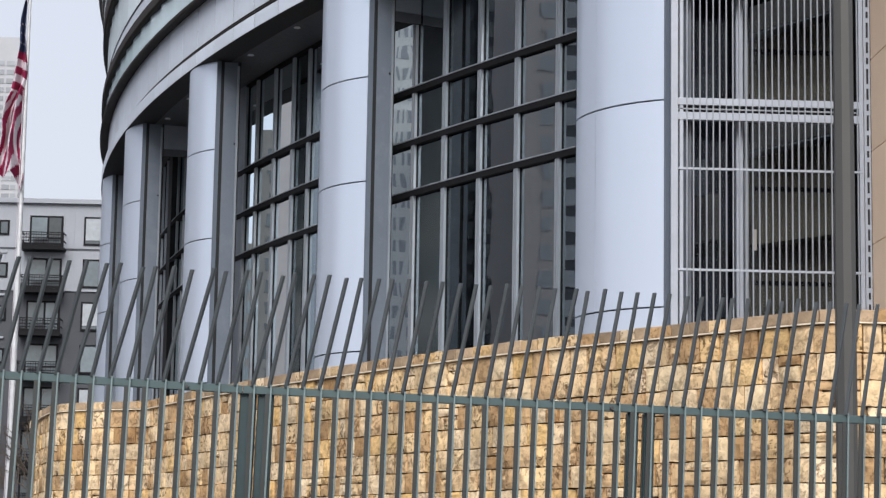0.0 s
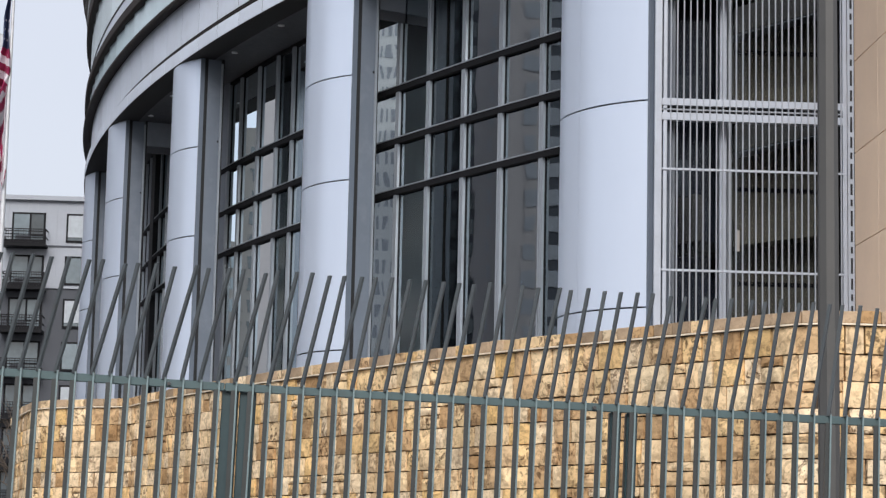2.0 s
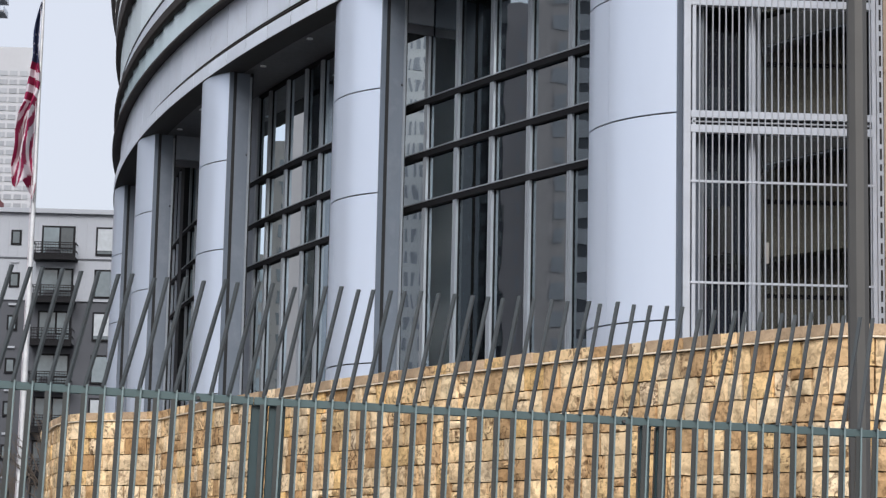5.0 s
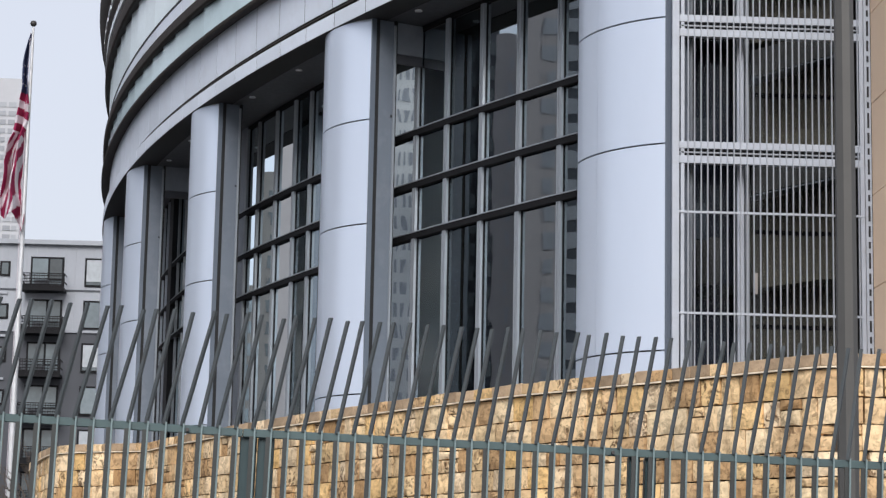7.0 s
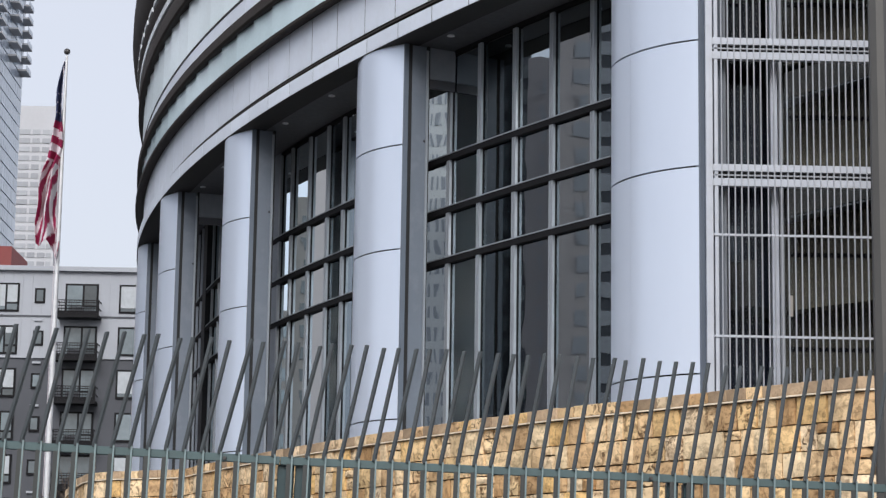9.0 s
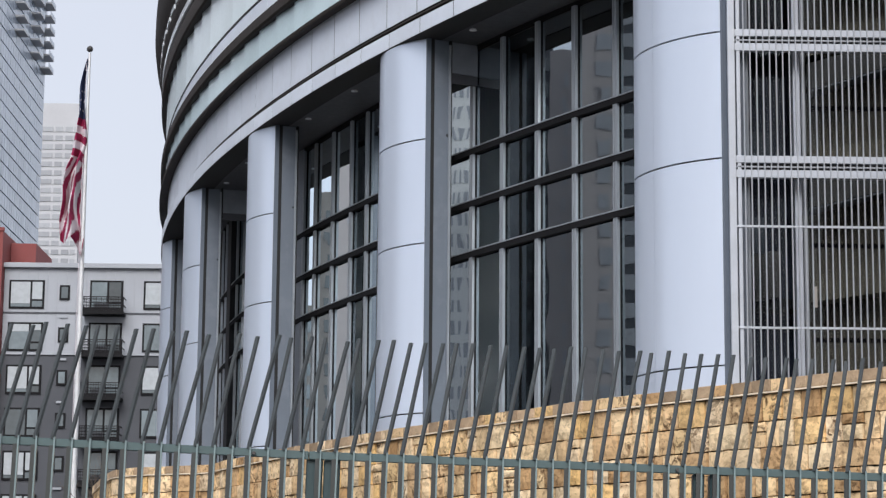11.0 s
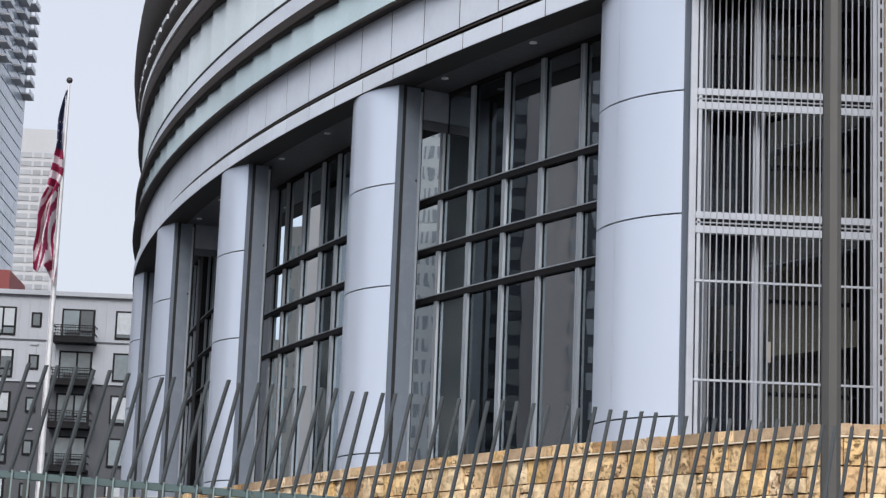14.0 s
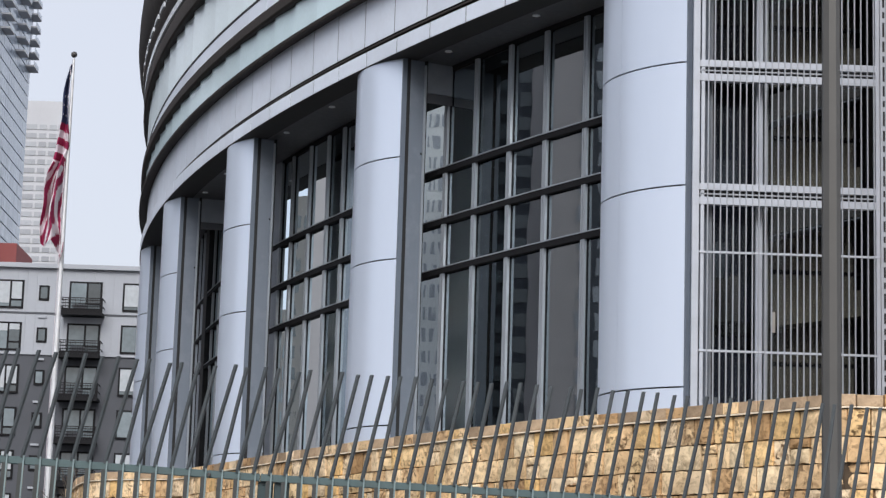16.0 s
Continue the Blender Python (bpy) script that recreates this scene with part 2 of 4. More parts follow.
def stone_material():
    """Split-faced golden limestone: each block has a tint of its own, brown veins and pits."""
    m = bpy.data.materials.new("split_face_golden_limestone")
    m.use_nodes = True
    n, l = m.node_tree.nodes, m.node_tree.links
    b = n["Principled BSDF"]
    b.inputs["Roughness"].default_value = 0.9
    b.inputs["Specular IOR Level"].default_value = 0.2
    info = n.new("ShaderNodeObjectInfo")
    geo = n.new("ShaderNodeNewGeometry")
    co = n.new("ShaderNodeTexCoord")
    ramp = n.new("ShaderNodeValToRGB")
    e = ramp.color_ramp.elements
    e[0].position, e[0].color = 0.0, (0.47, 0.285, 0.135, 1)
    e[1].position, e[1].color = 1.0, (0.86, 0.68, 0.44, 1)
    for p, c in ((0.24, (0.69, 0.47, 0.26, 1)), (0.4, (0.82, 0.60, 0.35, 1)), (0.66, (0.86, 0.68, 0.46, 1)), (0.86, (0.80, 0.52, 0.22, 1))):
        k = e.new(p)
        k.color = c
    add = n.new("ShaderNodeMath")
    add.operation = "FRACT"
    both = n.new("ShaderNodeMath")
    both.operation = "ADD"
    l.new(info.outputs["Random"], both.inputs[0])
    l.new(geo.outputs["Random Per Island"], both.inputs[1])
    l.new(both.outputs[0], add.inputs[0])
    l.new(add.outputs[0], ramp.inputs["Fac"])
    off = n.new("ShaderNodeVectorMath")
    off.operation = "MULTIPLY_ADD"
    off.inputs[1].default_value = (1, 1, 1)
    l.new(geo.outputs["Position"], off.inputs[0])
    sc = n.new("ShaderNodeVectorMath")
    sc.operation = "SCALE"
    sc.inputs[0].default_value = (13, 7, 5)
    l.new(info.outputs["Random"], sc.inputs["Scale"])
    l.new(sc.outputs[0], off.inputs[2])
    v1 = n.new("ShaderNodeTexNoise")
    v1.inputs["Scale"].default_value, v1.inputs["Detail"].default_value, v1.inputs["Roughness"].default_value = 4.2, 9, 0.66
    v1.inputs["Distortion"].default_value = 0.8
    l.new(off.outputs[0], v1.inputs["Vector"])
    r1 = n.new("ShaderNodeMapRange")
    r1.inputs["From Min"].default_value, r1.inputs["From Max"].default_value = 0.50, 0.62
    r1.inputs["To Max"].default_value = 0.8
    l.new(v1.outputs["Fac"], r1.inputs["Value"])
    blk = n.new("ShaderNodeMath")
    blk.operation = "FRACT"
    b7 = n.new("ShaderNodeMath")
    b7.operation = "MULTIPLY"
    b7.inputs[1].default_value = 7.31
    l.new(add.outputs[0], b7.inputs[0])
    l.new(b7.outputs[0], blk.inputs[0])
    pw = n.new("ShaderNodeMapRange")
    pw.inputs["From Min"].default_value, pw.inputs["From Max"].default_value = 0.3, 1.0
    pw.inputs["To Min"].default_value, pw.inputs["To Max"].default_value = 0.4, 1.0
    l.new(blk.outputs[0], pw.inputs["Value"])
    amt = n.new("ShaderNodeMath")
    amt.operation = "MULTIPLY"
    l.new(r1.outputs[0], amt.inputs[0])
    l.new(pw.outputs[0], amt.inputs[1])
    mix = n.new("ShaderNodeMixRGB")
    mix.inputs[2].default_value = (0.22, 0.12, 0.058, 1)
    l.new(amt.outputs[0], mix.inputs[0])
    l.new(ramp.outputs[0], mix.inputs[1])
    v2 = n.new("ShaderNodeTexNoise")
    v2.inputs["Scale"].default_value, v2.inputs["Detail"].default_value = 1.1, 4
    l.new(geo.outputs["Position"], v2.inputs["Vector"])
    r2 = n.new("ShaderNodeMapRange")
    r2.inputs["From Min"].default_value, r2.inputs["From Max"].default_value = 0.35, 0.7
    r2.inputs["To Min"].default_value, r2.inputs["To Max"].default_value = 1.2, 0.72
    l.new(v2.outputs["Fac"], r2.inputs["Value"])
    pit = n.new("ShaderNodeTexNoise")
    pit.inputs["Scale"].default_value, pit.inputs["Detail"].default_value, pit.inputs["Roughness"].default_value = 7, 6, 0.65
    pit.inputs["Distortion"].default_value = 1.2
    l.new(off.outputs[0], pit.inputs["Vector"])
    pr = n.new("ShaderNodeMapRange")
    pr.inputs["From Min"].default_value, pr.inputs["From Max"].default_value = 0.52, 0.59
    pr.inputs["To Max"].default_value = 0.92
    l.new(pit.outputs["Fac"], pr.inputs["Value"])
    pa = n.new("ShaderNodeMath")
    pa.operation = "MULTIPLY"
    l.new(pr.outputs[0], pa.inputs[0])
    l.new(pw.outputs[0], pa.inputs[1])
    mixp = n.new("ShaderNodeMixRGB")
    mixp.inputs[2].default_value = (0.085, 0.045, 0.022, 1)
    l.new(pa.outputs[0], mixp.inputs[0])
    l.new(mix.outputs[0], mixp.inputs[1])
    mul = n.new("ShaderNodeMixRGB")
    mul.blend_type, mul.inputs[0].default_value = "MULTIPLY", 1.0
    l.new(mixp.outputs[0], mul.inputs[1])
    l.new(r2.outputs[0], mul.inputs[2])
    l.new(mul.outputs[0], b.inputs["Base Color"])
    bn = n.new("ShaderNodeTexNoise")
    bn.inputs["Scale"].default_value, bn.inputs["Detail"].default_value = 9, 7
    l.new(off.outputs[0], bn.inputs["Vector"])
    bp = n.new("ShaderNodeBump")
    bp.inputs["Strength"].default_value, bp.inputs["Distance"].default_value = 0.8, 0.04
    l.new(bn.outputs["Fac"], bp.inputs["Height"])
    l.new(bp.outputs[0], b.inputs["Normal"])
    return m


M_STONE = stone_material()


# ---- building helpers ----
def part(name, bm, mat, parent=None, label="", kind=""):
    """One mesh object from a bmesh, under its thing."""
    me = bpy.data.meshes.new(name)
    bm.normal_update()
    for e in bm.edges:
        if len(e.link_faces) != 2 or e.calc_face_angle(0) > 0.6:
            e.smooth = False
    bm.to_mesh(me)
    bm.free()
    for mm in (mat if isinstance(mat, (list, tuple)) else (mat,)):
        me.materials.append(mm)
    ob = new(name, me)
    if parent is not None:
        ob.parent = parent
    return tagged(ob, label=label, kind=kind)


def shared(name, me, parent, matrix):
    ob = new(name, me)
    ob.parent = parent
    ob.matrix_basis = matrix
    return ob


def thing(name, label, category, group="", kind="", at=(0, 0, 0)):
    ob = new(name)
    ob.location = at
    return tagged(ob, label=label, category=category, group=group, kind=kind)


def add_box(bm, x0, x1, y0, y1, z0, z1, m=None, bevel=0.0):
    v = [bm.verts.new((x, y, z)) for z in (z0, z1) for y in (y0, y1) for x in (x0, x1)]
    if m is not None:
        for q in v:
            q.co = m @ q.co
    fs = [bm.faces.new([v[i] for i in f]) for f in ((0, 2, 3, 1), (4, 5, 7, 6), (0, 1, 5, 4), (1, 3, 7, 5), (3, 2, 6, 7), (2, 0, 4, 6))]
    if bevel:
        bmesh.ops.bevel(bm, geom=list({e for f in fs for e in f.edges}), offset=bevel, segments=2, affect="EDGES", profile=0.6)
    return bm


def box(x0, x1, y0, y1, z0, z1, m=None, bevel=0.0):
    return add_box(bmesh.new(), x0, x1, y0, y1, z0, z1, m, bevel)


def prism(plan, z0, z1, smooth=False):
    """An upright solid on a plan given anticlockwise."""
    bm = bmesh.new()
    lo = [bm.verts.new((x, y, z0)) for x, y in plan]
    hi = [bm.verts.new((x, y, z1)) for x, y in plan]
    bm.faces.new(lo[::-1])
    bm.faces.new(hi)
    k = len(plan)
    for i in range(k):
        f = bm.faces.new((lo[i], lo[(i + 1) % k], hi[(i + 1) % k], hi[i]))
        f.smooth = smooth
    return bm


def tube(bm, points, radii, sides=8, square=False):
    """A swept rod through points."""
    rings = []
    for i, p in enumerate(points):
        p = Vector(p)
        a = Vector(points[max(0, i - 1)])
        b = Vector(points[min(len(points) - 1, i + 1)])
        d = (b - a).normalized()
        u = d.cross(Vector((0, 1, 0.001))).normalized()
        v = d.cross(u)
        ring = []
        for k in range(sides):
            an = 2 * math.pi * (k + (0.5 if square else 0)) / sides
            ring.append(bm.verts.new(p + (u * math.cos(an) + v * math.sin(an)) * radii[i]))
        rings.append(ring)
    for a, b in zip(rings, rings[1:]):
        for k in range(sides):
            f = bm.faces.new((a[k], a[(k + 1) % sides], b[(k + 1) % sides], b[k]))
            f.smooth = sides > 6
    bm.faces.new(rings[0][::-1])
    bm.faces.new(rings[-1])
    return bm


# ---- the round building: centre, radius and angles (degrees) of its facade ----
CX, CY, RAD = 75.37, 85.81, 84.80


def ring_at(deg, dr):
    a = radians(deg)
    return CX + (RAD + dr) * math.cos(a), CY + (RAD + dr) * math.sin(a)


def sector(a0, a1, r0, r1, z0, z1, step=0.55):
    """A curved slab between two angles, two radii and two heights above the eye's level."""
    k = max(1, math.ceil(abs(a1 - a0) / step))
    outer = [ring_at(a0 + (a1 - a0) * i / k, r1) for i in range(k + 1)]
    inner = [ring_at(a0 + (a1 - a0) * i / k, r0) for i in range(k + 1)]
    return prism(outer + inner[::-1], z0 + EYE, z1 + EYE)


COLUMNS = [(-147.32, -145.66), (-154.21, -152.62), (-160.66, -159.08), (-166.85, -165.1), (-173.0, -171.3), (-179.2, -177.5)]
FLOOR_Z, SOFFIT_Z = 3.0, 12.82
A_END, B_END = -144.6, -186.0

# ---- ground and terrace ----
bm = bmesh.new()
grid = [-4000, -800, -200, -60, -20, 0, 20, 60, 200, 800, 4000]
vs = {(i, j): bm.verts.new((x, y + 40, -0.027 * max(-20, min(20, x)))) for i, x in enumerate(grid) for j, y in enumerate(grid)}
for i in range(len(grid) - 1):
    for j in range(len(grid) - 1):
        bm.faces.new((vs[i, j], vs[i + 1, j], vs[i + 1, j + 1], vs[i, j + 1]))
tagged(part("ground", bm, M_GROUND), "worn dark asphalt street ground sloping gently", "ground", kind="structure")

building = thing("round_courthouse", "curved office building with pale metal columns and dark glass bays", "building", at=(0, 0, 0))


def column(a0, a1, drop, window_dr, hood):
    """A bow-fronted pilaster of four clad lengths with dark open joints, a grey side fin and, at some bays, a hood panel over the window's end."""
    w = math.radians(a1 - a0) * RAD
    sag = 0.3
    r = (w * w / 4 + sag * sag) / (2 * sag)
    pl = []
    for i in range(25):
        s = -1 + i / 12
        half = math.asin(w / 2 / r)
        x = r * math.sin(half * s)
        y = r * math.cos(half * s) - (r - sag)
        pl.append((a0 + (a1 - a0) * (0.5 + x / w), y))
    low = FLOOR_Z - 0.4
    core = part("column", prism([ring_at(a, d - 0.05) for a, d in pl[1:-1]] + [ring_at(a1 - 0.03, -0.12), ring_at(a0 + 0.03, -0.12)], low + EYE, 12.815 + EYE), M_SEAL, building, "bow-fronted pale metal column")
    cuts = [low - 0.03] + [z - drop for z in (4.47, 8.21, 10.55)] + [12.805]
    for z0, z1 in zip(cuts, cuts[1:]):
        # each length is rolled from two sheets that meet in a hairline seam
        for p0, p1 in ((0, 9), (9, 24)):
            run = pl[p0:p1 + 1]
            if p0:
                run = [(run[0][0] + 0.004, run[0][1])] + run[1:]
            bm = prism([ring_at(a, d) for a, d in run] + [ring_at(a, d - 0.045) for a, d in run[::-1]], z0 + 0.016 + EYE, z1 - 0.016 + EYE)
            for f in bm.faces:
                f.smooth = len(f.verts) == 4
            part("panel", bm, M_COLUMN, core)
    part("back", sector(a0 + 0.06, a1 - 0.06, -0.15, -0.125, low, SOFFIT_Z - 0.01), M_BACK, core, "flat taupe back panel")
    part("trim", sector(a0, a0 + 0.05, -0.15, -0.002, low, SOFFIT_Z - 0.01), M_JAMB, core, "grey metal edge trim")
    # the side that runs back to the window, its shade put into the colour: edge trim, open joint, flat fin with a
    # rounded nose
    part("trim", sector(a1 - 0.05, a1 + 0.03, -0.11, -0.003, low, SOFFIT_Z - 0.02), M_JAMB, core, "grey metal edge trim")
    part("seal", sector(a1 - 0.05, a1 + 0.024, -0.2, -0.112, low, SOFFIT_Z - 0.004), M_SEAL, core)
    part("fin", sector(a1 - 0.06, a1 + 0.03, -0.55, -0.202, low, SOFFIT_Z - 0.035), M_FLANK, core, "flat metal side fin in a shaded grey")
    part("fin_nose", sector(a1 - 0.06, a1 + 0.055, -0.60, -0.553, low, SOFFIT_Z - 0.12), M_MULLION, core)
    part("seal", sector(a1 - 0.05, a1 + 0.02, -0.65, -0.602, low, SOFFIT_Z - 0.004), M_SEAL, core)
    part("fin_bolt", sector(a1 + 0.031, a1 + 0.042, -0.54, -0.5, 10.6, 10.65), M_SEAL, core)
    if hood:
        part("hood", sector(a1 - 0.03, a1 + 0.02, window_dr + 0.02, -0.655, SOFFIT_Z - hood, SOFFIT_Z - 0.03), M_BULK, core, "grey panel under the soffit")
        part("hood_lip", sector(a1 - 0.03, a1 + 0.012, window_dr + 0.02, -0.655, SOFFIT_Z - hood - 0.22, SOFFIT_Z - hood - 0.01), M_SOFFIT, core)
    return core


# how far the joints drop, how deep the next window lies, and the hood's depth
for (a0, a1), drop, deep, hood in zip(COLUMNS, (0.0, 0.05, 0.1, 0.1, 0.1, 0.1), (-1.32, -1.32, -1.62, -1.62, -1.62, -1.62), (0, 0.74, 0, 0.75, 0.75, 0.75)):
    column(a0, a1, drop, deep, hood)
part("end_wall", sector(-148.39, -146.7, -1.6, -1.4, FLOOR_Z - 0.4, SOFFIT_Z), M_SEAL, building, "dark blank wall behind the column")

# ---- the glazed bays ----
ROWS = (8.05, 9.2, 10.39)
# the lengths of glass that mirror little
CLEAR = ((-151.78 - 150.79) / 2, (-157.97 - 157.2) / 2)


def bay(a0, a1, mull, dr):
    """A recessed window wall: panes, upright mullions and three dark transoms."""
    win = part("window", sector(a0, a1, dr - 0.12, dr + 0.02, FLOOR_Z - 0.4, FLOOR_Z + 0.05), M_TRANSOM, building, "recessed dark glass window wall")
    for z in ROWS:
        part("transom", sector(a0, a1, dr - 0.08, dr + 0.1, z - 0.085, z + 0.045), M_TRANSOM, win, "dark metal transom")
        part("cap", sector(a0, a1, dr + 0.03, dr + 0.105, z + 0.048, z + 0.07), M_MULLION, win)
    part("head", sector(a0, a1, dr - 0.08, dr + 0.03, SOFFIT_Z - 0.1, SOFFIT_Z - 0.004), M_TRANSOM, win)
    edges = [a0] + list(mull) + [a1]
    for a in mull:
        core = part("mullion", sector(a - 0.07, a + 0.05, dr - 0.1, dr + 0.02, FLOOR_Z, SOFFIT_Z - 0.006), M_TRANSOM, win, "aluminium mullion")
        for b0, b1 in ((-0.05, -0.022), (-0.002, 0.046)):
            part("face", sector(a + b0, a + b1, dr + 0.02, dr + 0.085, FLOOR_Z, SOFFIT_Z - 0.11), M_MULLION, core)
    levels = [FLOOR_Z] + list(ROWS) + [SOFFIT_Z - 0.1]
    for b0, b1 in zip(edges, edges[1:]):
        for z0, z1 in zip(levels, levels[1:]):
            ob = part("pane", sector(b0 + 0.03, b1 - 0.03, dr - 0.02, dr - 0.005, z0 + 0.05, z1 - 0.05, 2), M_GLASS_CLEAR if (b0 + b1) / 2 in CLEAR else M_GLASS, win)
            ob.visible_shadow = False
    return win


BAYS = (
    (-153.6, -148.4, (-152.71, -151.78, -150.79, -149.82, -148.83), -1.32),
    (-161.3, -155.6, (-160.7, -159.97, -158.94, -157.97, -157.2, -156.35), -1.62),
    (-167.6, -162.0, (-166.9, -166.0, -165.1, -164.2, -163.3, -162.5), -1.62),
    (-174.0, -168.2, (-173.2, -172.3, -171.4, -170.5, -169.6, -168.8), -1.62),
    (-180.0, -174.4, (-179.2, -178.3, -177.4, -176.5, -175.6), -1.62))
for a0, a1, mull, deep in BAYS:
    bay(a0, a1, mull, deep)
part("side_panel", sector(-161.3, -160.78, -1.6, -1.56, FLOOR_Z - 0.4, SOFFIT_Z - 0.01), M_BULK, building, "grey metal panel at the window's end")
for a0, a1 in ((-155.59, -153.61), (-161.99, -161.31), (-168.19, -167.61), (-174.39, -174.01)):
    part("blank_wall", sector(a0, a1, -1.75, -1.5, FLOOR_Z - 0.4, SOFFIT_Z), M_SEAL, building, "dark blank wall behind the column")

# ---- the canopy over the bays and the banded storeys above ----
part("soffit", sector(A_END, B_END, -1.8, -0.28, SOFFIT_Z, SOFFIT_Z + 0.12), M_SOFFIT, building, "dark grey metal soffit")
part("soffit_edge", sector(A_END, B_END, -0.12, 0.31, SOFFIT_Z, SOFFIT_Z + 0.03), M_JAMB, building, "dark grey metal soffit edge")
part("shutter_slot", sector(A_END, B_END, -0.279, -0.121, SOFFIT_Z - 0.006, SOFFIT_Z + 0.25), M_SEAL, building, "dark slot of the raised roller shutters")
for (l0, l1), (r0, r1) in zip(COLUMNS[1:], COLUMNS[:-1]):
    for fr in (0.14, 0.6):
        x, y = ring_at(l1 + (r0 - l1) * fr, -0.58)
        bm = bmesh.new()
        bmesh.ops.create_cone(bm, cap_ends=True, segments=20, radius1=0.085, radius2=0.075, depth=0.03, matrix=Matrix.Translation((x, y, SOFFIT_Z + EYE - 0.012)))
        part("downlight", bm, M_STRIP, building, "round recessed downlight")
MOD = 1.04


def revolve(profile, a0=A_END, a1=B_END, step=0.5):
    """A curved moulding: an outline of (radius, height) swept along the facade."""
    k = math.ceil(abs(a1 - a0) / step)
    bm = bmesh.new()
    rings = []
    for i in range(k + 1):
        a = a0 + (a1 - a0) * i / k
        rings.append([bm.verts.new((*ring_at(a, r), z + EYE)) for r, z in profile])
    n = len(profile)
    for u, v in zip(rings, rings[1:]):
        for q in range(n):
            bm.faces.new((u[q], u[(q + 1) % n], v[(q + 1) % n], v[q])).smooth = True
    bm.faces.new(rings[0][::-1])
    bm.faces.new(rings[-1])
    bmesh.ops.recalc_face_normals(bm, faces=bm.faces)
    return bm


def panel_band(name, z0, z1, dr, mat, back, gap=0.018, thick=0.06, skew=0.0, start=A_END, mod=MOD):
    """A band of panels side by side with open joints, over a dark backing."""
    bk = part(name, sector(A_END, B_END, dr - 0.7, dr - skew - thick, z0 - 0.01, z1 + 0.01), back, building)
    a = start
    while a > B_END:
        if skew:
            q = [ring_at(a - gap, dr - skew), ring_at(a - gap, dr - skew - thick), ring_at(a - mod + gap, dr - thick), ring_at(a - mod + gap, dr)]
            bm = prism(q, z0 + EYE, z1 + EYE)
            bmesh.ops.recalc_face_normals(bm, faces=bm.faces)
            part("panel", bm, mat, bk)
        else:
            part("panel", sector(a - gap, a - mod + gap, dr - thick, dr, z0, z1, 0.6), mat, bk)
        a -= mod
    return bk


panel_band("lower_fascia", 12.81, 13.16, 0.325, M_FASCIA, M_SEAL, 0.014, 0.012, start=-145.21, mod=1.03)
part("reveal", revolve([(-0.4, 13.175), (0.25, 13.175), (0.1, 13.2), (0.1, 13.3), (0.18, 13.31), (0.18, 13.35), (0.1, 13.36), (0.1, 13.42), (-0.4, 13.42)]), M_BROW, building, "dark recessed line between the fascias")
panel_band("fascia", 13.42, 14.56, 0.14, M_FASCIA, M_SEAL, 0.016, 0.012, start=-145.48)
BROW = "dark grey projecting metal brow"
part("brow", revolve([(-0.4, 14.6), (0.1, 14.6), (0.1, 14.57), (0.42, 14.5), (0.44, 14.53), (0.44, 14.6), (0.2, 14.64), (-0.4, 14.64)]), M_BROW, building, BROW)
panel_band("spandrel", 14.62, 15.52, 0.28, M_SPANDREL_LOW, M_SEAL, 0.022, 0.03, skew=0.10, start=-144.59, mod=1.0)
part("brow", revolve([(-0.4, 15.52), (0.1, 15.52), (0.36, 15.5), (0.42, 15.54), (0.42, 15.8), (0.3, 15.86), (-0.4, 15.86)]), M_BROW, building, BROW)
panel_band("sill_band", 15.864, 16.36, 0.26, M_FASCIA, M_SEAL, 0.009, 0.012)
part("reveal", sector(A_END, B_END, -0.3, 0.275, 16.365, 16.43), M_SEAL, building, "dark seal line under the glass")
panel_band("glass_band", 16.46, 18.06, 0.27, M_SPANDREL, M_SEAL, 0.022, 0.03, skew=0.16, start=-144.59, mod=1.0)
part("brow", revolve([(-0.5, 18.07), (0.02, 18.07), (0.40, 17.98), (0.46, 18.02), (0.46, 18.5), (0.4, 18.64), (-0.5, 18.64)]), M_BROW, building, BROW)
# this strip and the next are near-white panels in place of bright sky
panel_band("strip_window", 18.65, 18.88, 0.47, M_STRIP, M_SEAL, 0.012)
part("brow", revolve([(-0.5, 18.89), (0.4, 18.89), (0.52, 19.1), (0.54, 19.28), (0.46, 19.4), (-0.5, 19.4)]), M_BROW, building, BROW)
panel_band("strip_window", 19.41, 19.56, 0.55, M_STRIP, M_SEAL, 0.16)
part("brow", revolve([(-0.5, 19.57), (0.46, 19.57), (0.58, 19.72), (0.70, 20.05), (0.76, 20.5), (0.75, 21.1), (0.69, 21.8), (0.58, 22.5), (0.42, 23.1), (0.2, 23.8), (-0.5, 24.2)]), M_BROW, building, "dark brown rounded upper brow")
part("roof", sector(A_END, B_END, -30, -0.5, 24.0, 24.4, 2), M_BROW, building)

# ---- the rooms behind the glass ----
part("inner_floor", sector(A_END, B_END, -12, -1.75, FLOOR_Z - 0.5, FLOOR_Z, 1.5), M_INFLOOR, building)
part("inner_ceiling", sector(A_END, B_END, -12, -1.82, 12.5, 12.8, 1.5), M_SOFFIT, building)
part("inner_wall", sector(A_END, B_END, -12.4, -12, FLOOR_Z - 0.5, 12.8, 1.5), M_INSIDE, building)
for i in range(9):
    x, y = ring_at(-148.6 - 3.2 * i, -4.4)
    bm = bmesh.new()
    tube(bm, [(x, y, FLOOR_Z + EYE), (x, y, 12.5 + EYE)], [0.28, 0.28], 16)
    part("inner_column", bm, M_INCOL, building, "pale round inner column")

